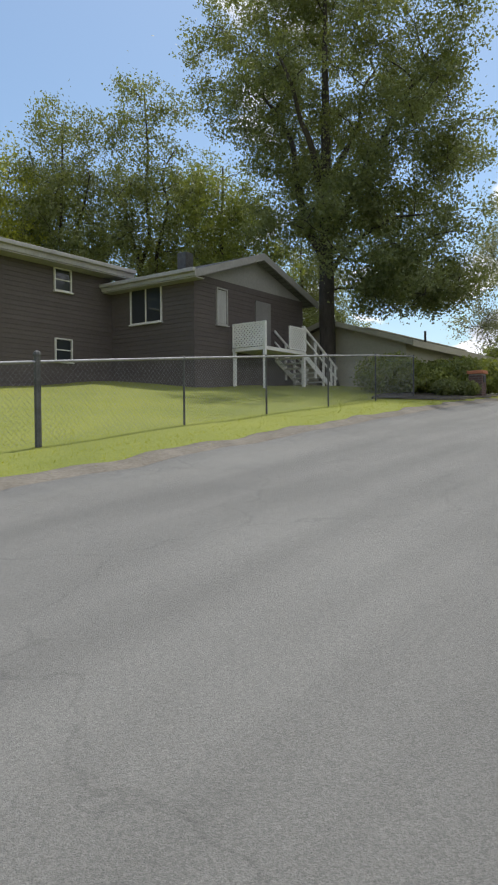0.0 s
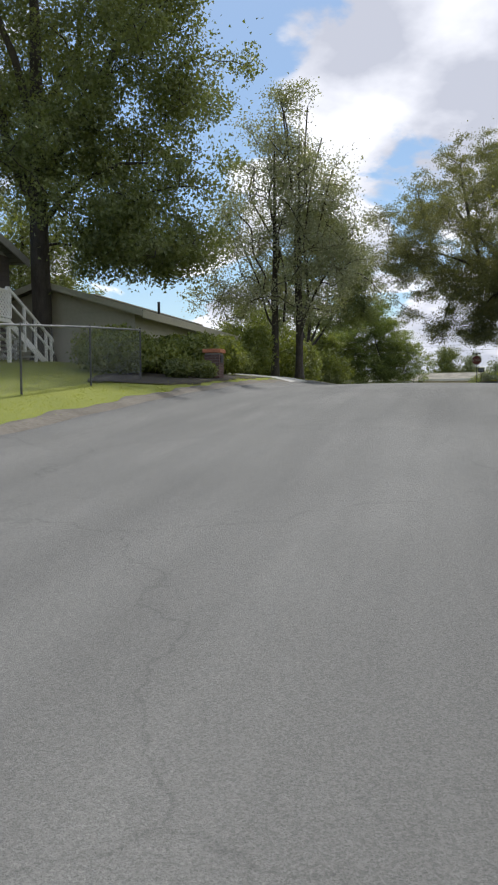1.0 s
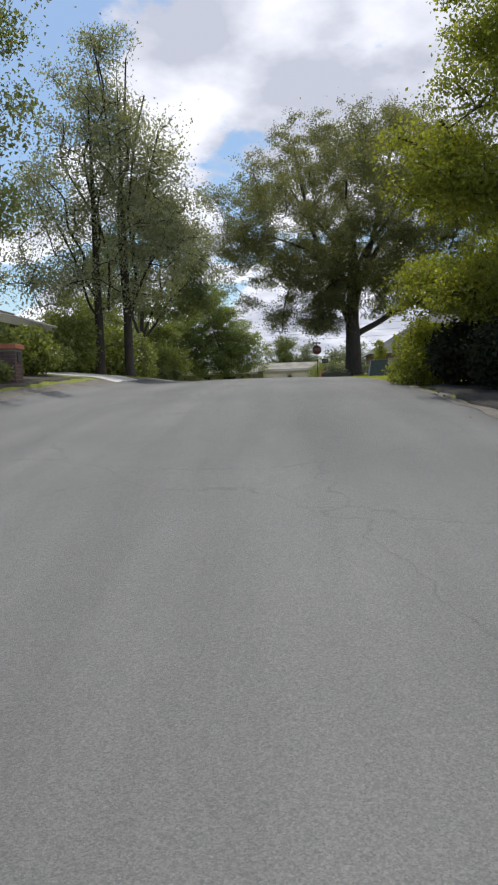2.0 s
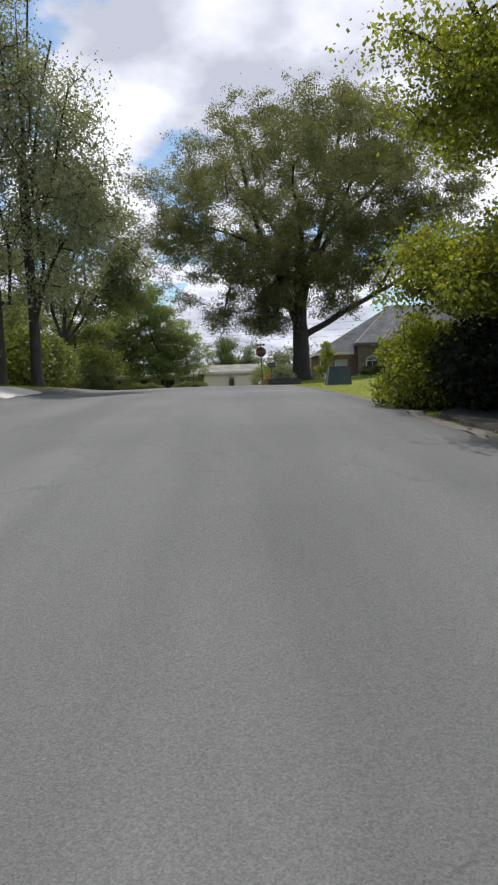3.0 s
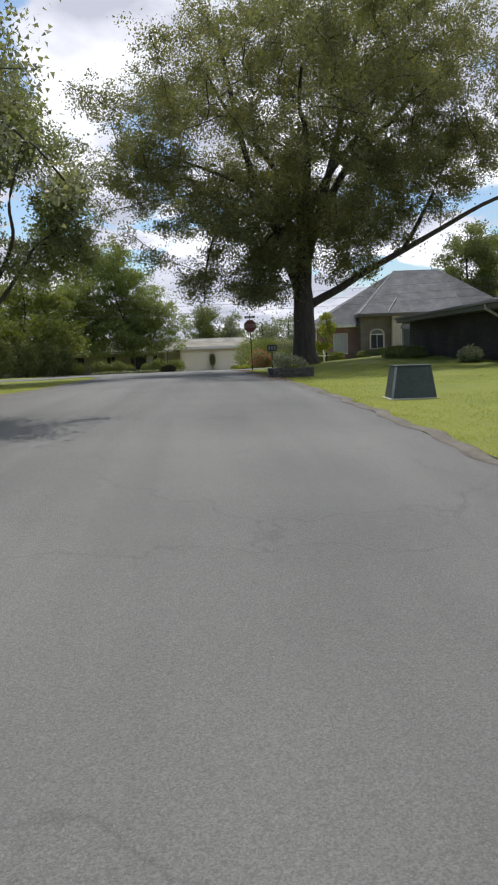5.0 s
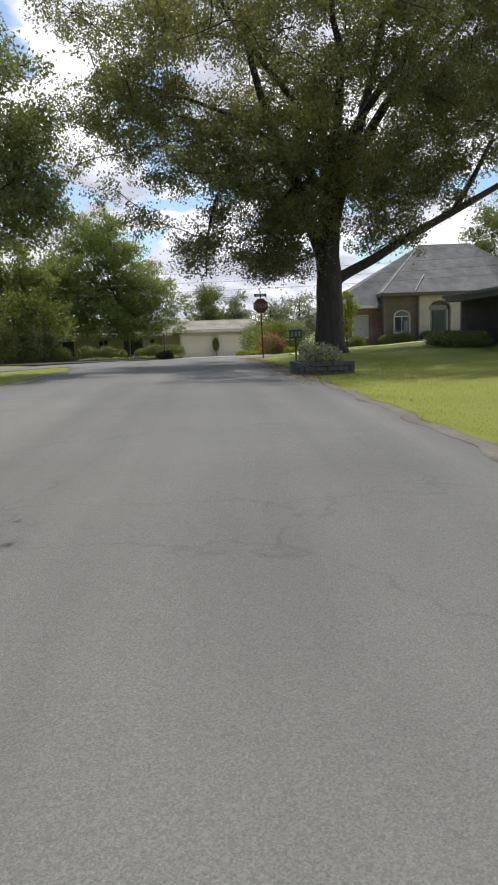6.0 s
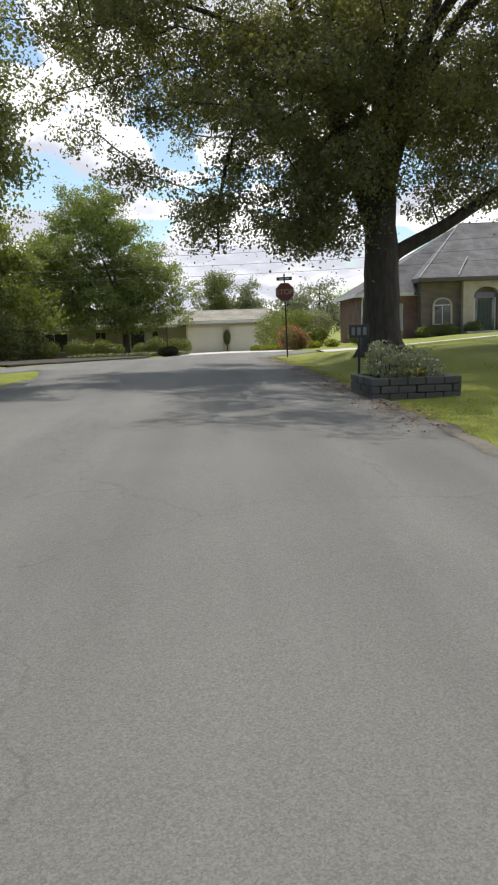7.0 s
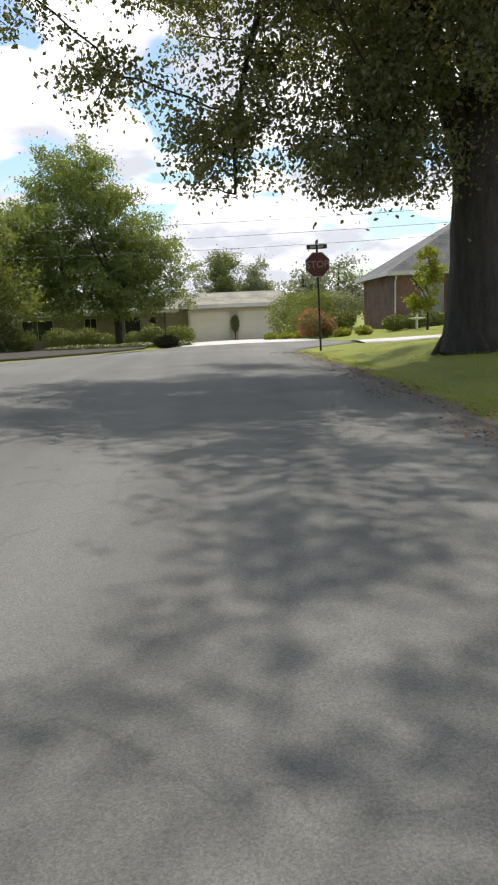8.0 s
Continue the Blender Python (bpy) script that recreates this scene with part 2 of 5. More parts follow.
STONE_TAN = node_mat("stone_tan", (0.36, 0.31, 0.24), (0.48, 0.42, 0.33), 1.5, 0.85, 0.2, 40)
DOOR_CREAM = node_mat("door_cream", (0.74, 0.69, 0.55), (0.82, 0.77, 0.63), 1.0, 0.6, 0.05, 30, 0.16)
LITTER = node_mat("leaf_litter", (0.09, 0.055, 0.03), (0.26, 0.17, 0.09), 2.0, 0.9, 0, 1, 0.2, island=0.7)
TRIM = node_mat("trim", (0.55, 0.54, 0.50), (0.70, 0.69, 0.65), 1.5, 0.6, 0.05, 30)
TRIM_GREY = node_mat("trim_grey", (0.30, 0.295, 0.28), (0.40, 0.39, 0.37), 1.5, 0.65, 0.05, 30)
GABLE_GREY = node_mat("gable_grey", (0.25, 0.245, 0.23), (0.32, 0.31, 0.295), 1.2, 0.75, 0.15, 30, 0.16)
WHITE = node_mat("white_paint", (0.68, 0.67, 0.63), (0.80, 0.79, 0.76), 1.5, 0.55, 0.05, 30)
STEEL = node_mat("galvanised_steel", (0.22, 0.225, 0.23), (0.36, 0.365, 0.37), 6.0, 0.55, 0.05, 60, metal=0.8)
STEEL_DARK = node_mat("weathered_post", (0.06, 0.06, 0.058), (0.13, 0.13, 0.125), 6.0, 0.7, 0.05, 60, metal=0.3)
BLACK = node_mat("black_metal", (0.015, 0.015, 0.016), (0.04, 0.04, 0.042), 5.0, 0.5, 0.05, 60)
SLATE = node_mat("dark_green_metal", (0.035, 0.05, 0.05), (0.06, 0.08, 0.078), 2.0, 0.55, 0.05, 60)
SIGN_RED = node_mat("sign_red", (0.11, 0.026, 0.03), (0.16, 0.045, 0.05), 3.0, 0.4, 0.0)
DOOR_GREEN = node_mat("door_green", (0.03, 0.055, 0.04), (0.05, 0.08, 0.06), 2.0, 0.45, 0.05)
ORANGE_CAP = node_mat("terracotta", (0.35, 0.12, 0.06), (0.5, 0.2, 0.1), 3.0, 0.8, 0.2)
GLASS = glass_mat("window_glass", (0.03, 0.035, 0.04))
CURTAIN = node_mat("curtain", (0.30, 0.30, 0.29), (0.42, 0.42, 0.40), 2.0, 0.9, 0.1, 20, stretch=(8, 8, 0.5))



def course_mat(name, a, b, joint, width, row, gap, rough=0.9):
    """Far walls and roofs: courses of small pieces too fine to tell apart."""
    m = bpy.data.materials.new(name)
    m.use_nodes = True
    nt = m.node_tree
    bs = nt.nodes["Principled BSDF"]
    bs.inputs["Roughness"].default_value = rough
    bs.inputs["Specular IOR Level"].default_value = 0.2
    tc = nt.nodes.new("ShaderNodeTexCoord")
    sep = nt.nodes.new("ShaderNodeSeparateXYZ")
    nt.links.new(tc.outputs["Object"], sep.inputs[0])
    add = nt.nodes.new("ShaderNodeMath")
    nt.links.new(sep.outputs["X"], add.inputs[0])
    nt.links.new(sep.outputs["Y"], add.inputs[1])
    comb = nt.nodes.new("ShaderNodeCombineXYZ")
    nt.links.new(add.outputs[0], comb.inputs[0])
    nt.links.new(sep.outputs["Z"], comb.inputs[1])
    br = nt.nodes.new("ShaderNodeTexBrick")
    br.inputs["Scale"].default_value = 1.0
    br.inputs["Brick Width"].default_value = width
    br.inputs["Row Height"].default_value = row
    br.inputs["Mortar Size"].default_value = gap
    br.inputs["Color1"].default_value = (*a, 1)
    br.inputs["Color2"].default_value = (*b, 1)
    br.inputs["Mortar"].default_value = (*joint, 1)
    nt.links.new(comb.outputs[0], br.inputs["Vector"])
    ns = nt.nodes.new("ShaderNodeTexNoise")
    ns.inputs["Scale"].default_value, ns.inputs["Detail"].default_value = 0.9, 7.0
    nt.links.new(tc.outputs["Object"], ns.inputs["Vector"])
    rg = nt.nodes.new("ShaderNodeMapRange")
    rg.inputs["From Min"].default_value, rg.inputs["From Max"].default_value = 0.3, 0.7
    rg.inputs["To Min"].default_value, rg.inputs["To Max"].default_value = 0.72, 1.22
    nt.links.new(ns.outputs["Fac"], rg.inputs["Value"])
    mul = nt.nodes.new("ShaderNodeVectorMath"); mul.operation = "SCALE"
    nt.links.new(br.outputs["Color"], mul.inputs[0])
    nt.links.new(rg.outputs[0], mul.inputs["Scale"])
    nt.links.new(mul.outputs[0], bs.inputs["Base Color"])
    bp = nt.nodes.new("ShaderNodeBump")
    bp.inputs["Strength"].default_value, bp.inputs["Distance"].default_value = 0.5, 0.02
    nt.links.new(br.outputs["Fac"], bp.inputs["Height"])
    bp.invert = True
    nt.links.new(bp.outputs[0], bs.inputs["Normal"])
    return m


BRICK_WALL = course_mat("brick_wall", (0.19, 0.095, 0.078), (0.28, 0.14, 0.112), (0.23, 0.19, 0.17), 0.21, 0.075, 0.012)
BRICK_DARK = course_mat("brick_dark", (0.045, 0.037, 0.032), (0.07, 0.058, 0.05), (0.09, 0.08, 0.07), 0.21, 0.075, 0.012)
BRICK_TAN = course_mat("brick_tan", (0.24, 0.20, 0.145), (0.32, 0.27, 0.20), (0.34, 0.31, 0.26), 0.21, 0.075, 0.012)
BRICK_BROWN = course_mat("brick_brown", (0.10, 0.08, 0.062), (0.15, 0.12, 0.095), (0.24, 0.21, 0.18), 0.21, 0.075, 0.012)
SHINGLE = course_mat("shingle_grey", (0.145, 0.142, 0.136), (0.185, 0.181, 0.174), (0.12, 0.118, 0.114), 0.33, 0.09, 0.012)
SHINGLE_GREEN = course_mat("shingle_brown", (0.13, 0.122, 0.105), (0.18, 0.17, 0.145), (0.09, 0.085, 0.075), 0.33, 0.09, 0.012)
SHINGLE_TAN = course_mat("shingle_tan", (0.27, 0.25, 0.195), (0.35, 0.33, 0.26), (0.19, 0.18, 0.15), 0.33, 0.09, 0.012)

# ---- plan: s runs up the road, u to its right ----
SX, SY = 0.592, 0.806


def at(s, u):
    return (s * SX + u * SY, s * SY - u * SX)


def smooth(a, b, x):
    t = np.clip((x - a) / (b - a), 0, 1)
    return t * t * (3 - 2 * t)


def road_height(s):
    xs = [-60, -25, -8, 0, 7.8, 14.8, 19.8, 29.4, 36.5, 43.6, 65, 82, 93, 140, 400]
    zs = [-1.6, -1.5, -0.7, 0, 0.79, 1.4, 1.85, 2.18, 2.33, 2.36, 2.25, 1.9, 1.5, 0.9, 0.5]
    return sum(np.interp(s + k, xs, zs) for k in (-4, -2, 0, 2, 4)) / 5


def ground_height(x, y):
    s, u = x * SX + y * SY, x * SY - y * SX
    z = road_height(s)
    fade = 1 - smooth(32, 46, s)
    z = z + fade * 0.35 * smooth(5.5, 7.5, -u) + fade * 0.095 * np.clip(-u - 7.5, 0, 13)
    z = z + 0.055 * np.clip(u - 2, 0, 16) * smooth(20, 50, s)
    z = z + 0.2 * smooth(1.6, 3.6, u) * smooth(47, 55, s) * (1 - smooth(62, 68, s))
    return z


def gz(s, u):
    return float(ground_height(*at(s, u)))


# ---- mesh helpers ----


def part(name, bm, material, parent=None, label=""):
    me = bpy.data.meshes.new(name)
    if isinstance(bm, tuple):
        v, f = bm
        me.vertices.add(len(v))
        me.vertices.foreach_set("co", np.asarray(v, dtype=np.float32).ravel())
        f = np.asarray(f, dtype=np.int32)
        k = f.shape[1]
        me.loops.add(f.size)
        me.loops.foreach_set("vertex_index", f.ravel())
        me.polygons.add(len(f))
        me.polygons.foreach_set("loop_start", np.arange(0, f.size, k, dtype=np.int32))
        me.update(calc_edges=True)
        me.validate()
    else:
        bm.normal_update()
        bm.to_mesh(me)
        bm.free()
    me.materials.append(material)
    ob = new(name, me)
    if parent is not None:
        ob.parent = parent
    if label:
        tagged(ob, label)
    return ob


def thing(name, m, label, category, group="", kind=""):
    e = new(name)
    e.matrix_world = m
    return tagged(e, label, category, group, kind)


def box(bm, x0, y0, z0, x1, y1, z1, bevel=0.0):
    r = bmesh.ops.create_cube(bm, size=1.0)
    vs = r["verts"]
    bmesh.ops.scale(bm, vec=(x1 - x0, y1 - y0, z1 - z0), verts=vs)
    bmesh.ops.translate(bm, vec=((x0 + x1) / 2, (y0 + y1) / 2, (z0 + z1) / 2), verts=vs)
    if bevel:
        es = list({e for v in vs for e in v.link_edges})
        bmesh.ops.bevel(bm, geom=es, offset=bevel, segments=2, affect="EDGES", profile=0.5)
    return bm


def boxm(x0, y0, z0, x1, y1, z1, bevel=0.0):
    return box(bmesh.new(), x0, y0, z0, x1, y1, z1, bevel)


def poly_prism(pts, axis_vec, bm=None):
    """A closed outline pushed along a vector."""
    bm = bm or bmesh.new()
    a = [bm.verts.new(p) for p in pts]
    b = [bm.verts.new(Vector(p) + Vector(axis_vec)) for p in pts]
    bm.faces.new(a)
    bm.faces.new(b[::-1])
    n = len(pts)
    for i in range(n):
        bm.faces.new((a[i], b[i], b[(i + 1) % n], a[(i + 1) % n]))
    bmesh.ops.recalc_face_normals(bm, faces=bm.faces)
    return bm


def tube_arrays(paths, sides=7):
    """Tapered tubes along lists of (x, y, z, radius)."""
    V, F, base = [], [], 0
    ang = np.linspace(0, 2 * np.pi, sides, endpoint=False)
    for p in paths:
        p = np.asarray(p, float)
        n = len(p)
        d = np.gradient(p[:, :3], axis=0)
        d /= np.linalg.norm(d, axis=1)[:, None] + 1e-9
        ref = np.where(np.abs(d[:, 2:3]) > 0.9, [[1.0, 0, 0]], [[0, 0, 1.0]])
        a = np.cross(d, ref)
        a /= np.linalg.norm(a, axis=1)[:, None] + 1e-9
        b = np.cross(d, a)
        ring = p[:, None, :3] + p[:, None, 3:4] * (np.cos(ang)[None, :, None] * a[:, None] + np.sin(ang)[None, :, None] * b[:, None])
        V.append(ring.reshape(-1, 3))
        i = np.arange(n - 1)[:, None] * sides
        j = np.arange(sides)[None, :]
        k = (j + 1) % sides
        F.append(np.stack([i + j, i + k, i + sides + k, i + sides + j], -1).reshape(-1, 4) + base)
        base += n * sides
    return np.concatenate(V), np.concatenate(F)


def leaf_arrays(rng, centres, size, droop=0.25, fine=False):
    """One folded leaf at each centre; fine: small far leaves, a single blade each."""
    n = len(centres)
    d = rng.normal(size=(n, 3))
    d[:, 2] -= droop
    d /= np.linalg.norm(d, axis=1)[:, None]
    e = np.cross(d, rng.normal(size=(n, 3)))
    e /= np.linalg.norm(e, axis=1)[:, None]
    L = size * rng.uniform(0.65, 1.35, (n, 1))
    W = L * rng.uniform(0.24, 0.38, (n, 1))
    nrm = np.cross(d, e)
    c = np.asarray(centres)
    v = np.stack([c - d * L / 2, c + e * W + nrm * W * 0.25, c + d * L / 2, c - e * W + nrm * W * 0.25], 1).reshape(-1, 3)
    if fine:
        v = np.stack([c - d * L * 0.32 - e * W * 1.2, c - d * L * 0.42 + e * W * 1.15 + nrm * W * 0.3, c + d * L * 0.48], 1).reshape(-1, 3)
        return v, np.arange(3 * n).reshape(n, 3)
    f = np.arange(4 * n).reshape(n, 4)
    return v, f


def in_lobes(rng, lobes, n, shell=0.45):
    """Points in a union of ellipsoids (x, y, z, rx, ry, rz), denser towards their skins."""
    lobes = np.asarray(lobes, float)
    w = np.prod(lobes[:, 3:], axis=1) ** 0.62
    idx = rng.choice(len(lobes), n, p=w / w.sum())
    d = rng.normal(size=(n, 3))
    d /= np.linalg.norm(d, axis=1)[:, None]
    r = rng.uniform(shell ** 2, 1, n)[:, None] ** 0.5
    r *= 1 + 0.09 * rng.normal(size=(n, 1))
    return lobes[idx, :3] + d * r * lobes[idx, 3:]


def ball(rng, n):
    """Points in a unit ball."""
    d = rng.normal(size=(n, 3))
    d /= np.linalg.norm(d, axis=1)[:, None]
    return d * rng.uniform(0, 1, (n, 1)) ** 0.42


def curve_to(rng, a, b, r0, r1, steps=6, sag=0.12):
    a, b = np.asarray(a, float), np.asarray(b, float)
    t = np.linspace(0, 1, steps)[:, None]
    L = np.linalg.norm(b - a)
    p = a + (b - a) * t
    p[:, 2] += (np.sin(np.pi * t) * L * sag)[:, 0]
    wob = rng.normal(size=(steps, 3)) * L * 0.025
    wob[0] = wob[-1] = 0
    p += wob
    r = r0 + (r1 - r0) * t
    return np.concatenate([p, r], 1)


def spline(pts, r0, r1, fine=4):
    """A smooth path through the points, its thickness running from r0 to r1."""
    p = np.asarray(pts, float)
    q = np.concatenate([[2 * p[0] - p[1]], p, [2 * p[-1] - p[-2]]])
    out = []
    for k in range(1, len(q) - 2):
        for t in np.arange(fine) / fine:
            a, b, c, d = q[k - 1], q[k], q[k + 1], q[k + 2]
            out.append(0.5 * (2 * b + (c - a) * t + (2 * a - 5 * b + 4 * c - d) * t ** 2 + (3 * b - a - 3 * c + d) * t ** 3))
    out.append(p[-1])
    out = np.array(out)
    return np.concatenate([out, np.linspace(r0, r1, len(out))[:, None]], 1)


def make_tree(name, s, u, seed, trunk_r, fork_z, limbs, lobes, clumps, per_clump, clump_r, leaf, leaf_mat, bark, label, lean=(0, 0), trunks=((0, 0),), kind_label="tree", shell=0.45, flare=1.5, top_z=None, boughs=100, bough_r=1.1, taper=0.88, fine=True):
    """Trunks up to the fork, named limbs to their ends, then twigs out to every clump of leaves."""
    rng = np.random.default_rng(seed)
    x, y = at(s, u)
    root = thing(name, pose(x, y, gz(s, u), 0, 0, -36.3), label, kind_label)
    paths, nodes = [], []
    for i, (tx, ty) in enumerate(trunks):
        zt = top_z or fork_z
        n = 15
        t = np.linspace(0, 1, n) ** 1.7
        px = tx + lean[0] * t + rng.normal(size=n) * 0.04 * trunk_r
        py = ty + lean[1] * t + rng.normal(size=n) * 0.04 * trunk_r
        pz = -0.25 + (zt + 0.25) * t
        above = np.clip((pz - fork_z) / max(zt - fork_z, 0.1), 0, 1)
        rr = trunk_r * (1 - 0.1 * np.clip(pz / fork_z, 0, 1)) * (1 - taper * above) * (1 + (flare - 1) * np.exp(-np.maximum(pz, 0) / (0.65 * trunk_r)))
        paths.append(np.stack([px, py, pz, rr], 1))
        nodes += [np.array([px[k], py[k], pz[k], rr[k]]) for k in range(n) if pz[k] > fork_z * 0.75]
    for a, b, r0, sag in limbs:
        if isinstance(b, list):
            c = spline([a] + b, r0, r0 * 0.3)
        else:
            c = spline(curve_to(rng, a, b, r0, max(0.03, r0 * 0.25), 6, sag)[:, :3], r0, max(0.03, r0 * 0.25))
        paths.append(c)
        nodes += [q for q in c[2:]]
    part("trunk", tube_arrays(paths, 10), bark, root)
    # boughs sit on the crown's skin, clumps of leaves on the boughs, so that gaps stay between them
    heads = in_lobes(rng, lobes, boughs, shell)
    radius = bough_r * rng.uniform(0.7, 1.3, (boughs, 1))
    per = clumps // boughs
    centres = np.repeat(heads, per, axis=0) + ball(rng, boughs * per) * np.repeat(radius, per, axis=0) * np.array([1.1, 1.1, 0.75])
    nodes = np.array(nodes)
    tw = []
    for group, r_end, r_max in ((heads, 0.02, 0.09), (centres[::4], 0.006, 0.02)):
        order = np.argsort(np.linalg.norm(group - np.array([0, 0, fork_z]), axis=1))
        fresh = []
        for k in order:
            c = group[k]
            dist = np.linalg.norm(nodes[:, :3] - c, axis=1) + np.maximum(0, nodes[:, 2] - c[2]) * 0.6
            q = nodes[np.argmin(dist)]
            if dist.min() < 0.25:
                continue
            r0 = max(r_end, min(q[3] * 0.6, r_max, 0.015 + 0.02 * dist.min()))
            cv = curve_to(rng, q[:3], c, r0, r_end, 5, 0.06)
            tw.append(cv)
            fresh.append(cv[2:])
            if r_max > 0.05:
                nodes = np.concatenate([nodes, cv[2:]])
        if fresh and r_max <= 0.05:
            nodes = np.concatenate([nodes] + fresh)
    tagged(part("branchwork", tube_arrays(tw, 4), bark, root), kind="stuff")
    n = len(centres) * per_clump
    pts = np.repeat(centres, per_clump, axis=0) + ball(rng, n) * np.repeat(rng.uniform(0.7, 1.35, (len(centres), 1)), per_clump, axis=0) * clump_r * 1.55 * np.array([1, 1, 0.7])
    # loose sprigs stand out from the clumps
    stray = rng.uniform(0, 1, n) < 0.1
    pts[stray] += rng.normal(size=(int(stray.sum()), 3)) * clump_r * 1.1
    tagged(part("crown", leaf_arrays(rng, pts, leaf, fine=fine), leaf_mat, root), kind="stuff")
    return root


def make_bush(name, s, u, seed, lobes, n, leaf, leaf_mat, label, category="bush", group="", z=None, extra=(), fine=True):
    """A shrub: short stems, a mass of leaves, flowers where it has them."""
    rng = np.random.default_rng(seed)
    x, y = at(s, u)
    root = thing(name, pose(x, y, gz(s, u) if z is None else z, 0, 0, -36.3), label, category, group)
    lob = np.asarray(lobes, float)
    stems = []
    for q in lob:
        for k in range(4):
            d = rng.normal(size=3) * 0.35
            stems.append(curve_to(rng, (q[0] + d[0] * 0.3, q[1] + d[1] * 0.3, -0.1), (q[0] + d[0] * q[3], q[1] + d[1] * q[4], q[2] + 0.3 * q[5]), 0.012, 0.004, 4, 0.02))
    tagged(part("stems", tube_arrays(stems, 4), BARK, root), kind="stuff")
    pts = in_lobes(rng, lobes, n, 0.55)
    pts = pts[pts[:, 2] > 0.02]
    tagged(part("foliage", leaf_arrays(rng, pts, leaf, 0.0, fine), leaf_mat, root), kind="stuff")
    for nm, cnt, sz, mat in extra:
        q = in_lobes(rng, lobes, cnt, 0.97)
        q = q[q[:, 2] > 0.15]
        tagged(part(nm, leaf_arrays(rng, q, sz, 0.0), mat, root), kind="stuff")
    return root

# ---- large structure: ground, road, drives ----


def make_ground():
    def axis(lo, hi, fine_lo, fine_hi, step):
        a = list(np.arange(fine_lo, fine_hi + 0.01, step))
        k, d = fine_hi, step
        while k < hi:
            d *= 1.25
            k += d
            a.append(k)
        k, d = fine_lo, step
        while k > lo:
            d *= 1.25
            k -= d
            a.insert(0, k)
        return np.array(a)
    S, U = axis(-900, 1600, -20, 110, 0.8), axis(-1100, 1100, -40, 40, 0.8)
    s, u = np.meshgrid(S, U, indexing="ij")
    x, y = s * SX + u * SY, s * SY - u * SX
    z = ground_height(x, y)
    # lawns undulate a little away from the asphalt
    rough = smooth(0.5, 2.5, np.maximum(u - 1.0, -6.5 - u))
    z = z + rough * 0.05 * (np.sin(x * 0.9 + 1.3 * np.sin(y * 0.5)) * np.cos(y * 0.8))
    v = np.stack([x, y, z], -1).reshape(-1, 3)
    n, m = s.shape
    i, j = np.meshgrid(np.arange(n - 1), np.arange(m - 1), indexing="ij")
    k = (i * m + j).ravel()
    f = np.stack([k, k + m, k + m + 1, k + 1], 1)[:, ::-1]
    ob = part("ground", (v, f), LAWN)
    ob.data.shade_smooth()
    return tagged(ob, "mown green lawns sloping along the street", "ground", kind="structure")


def ribbon(name, left, right, lift, material, label, category, across=10, along=80, crown_h=0.05):
    """A paved strip between two edges given in (s, u), laid on the ground."""
    def resample(e):
        e = np.asarray(e, float)
        d = np.concatenate([[0], np.cumsum(np.linalg.norm(np.diff(e, axis=0), axis=1))])
        t = np.linspace(0, d[-1], along)
        return np.stack([np.interp(t, d, e[:, k]) for k in range(2)], 1)
    a, b = resample(left), resample(right)
    w = np.linspace(0, 1, across)
    p = a[:, None] * (1 - w)[None, :, None] + b[:, None] * w[None, :, None]
    wig = 0.05 * np.sin(p[..., 0] * 2.3) + 0.04 * np.sin(p[..., 0] * 5.1 + 1)
    p[:, 0, 1] += wig[:, 0]
    p[:, -1, 1] += wig[:, -1]
    s, u = p[..., 0], p[..., 1]
    x, y = s * SX + u * SY, s * SY - u * SX
    crown = crown_h * np.sin(np.pi * w)[None, :]
    z = ground_height(x, y) + lift + crown
    top = np.stack([x, y, z], -1)
    rim0 = top[:, :1] - np.array([0, 0, 0.12])
    rim1 = top[:, -1:] - np.array([0, 0, 0.12])
    g = np.concatenate([rim0, top, rim1], 1)
    n, m = g.shape[:2]
    i, j = np.meshgrid(np.arange(n - 1), np.arange(m - 1), indexing="ij")
    k = (i * m + j).ravel()
    f = np.stack([k, k + 1, k + m + 1, k + m], 1)
    ob = part(name, (g.reshape(-1, 3), f[:, ::-1]), material)
    ob.data.shade_smooth()
    return tagged(ob, label, category, kind="structure")


make_ground()
ribbon("road", [(-60, -6.5), (20, -6.5), (56, -6.5), (60, -7.2), (66, -9.2), (74, -4.2), (77, -3.4)], [(-60, 1.0), (20, 1.0), (56, 1.0), (62, 0.9), (66, 0.7), (68.6, 1.6), (70, 3.8), (77, 3.2)], 0.03, ASPHALT,
       "pale grey worn asphalt street without markings", "road", 14, 160)
ribbon("side_road", [(74, -4.2), (66, -9.0), (56, -15), (30, -34), (0, -60)], [(66, -6.5), (60, -8.5), (49, -16.5), (24, -36), (-6, -62)], 0.026, ASPHALT, "grey asphalt side street bending away past the hedges", "road")
ribbon("driveway_1", [(76, -3.3), (93.5, -3.3)], [(76, 3.1), (93.5, 3.1)], 0.04, CONCRETE, "pale concrete driveway before a double garage", "driveway")
ribbon("driveway_2", [(71.5, 3.6), (67.6, 7.5), (63.8, 13), (59.6, 24)], [(68.8, 3.6), (65.0, 6.6), (61.4, 12), (57.2, 24)], 0.036, CONCRETE, "curved concrete drive in front of a brick house", "driveway")
ribbon("driveway_3", [(31.5, -6.4), (32.2, -9), (32.4, -11.1)], [(28.0, -6.4), (28.6, -9), (28.6, -11.1)], 0.036, CONCRETE, "narrow concrete driveway beside a hedge", "driveway", crown_h=0.0)
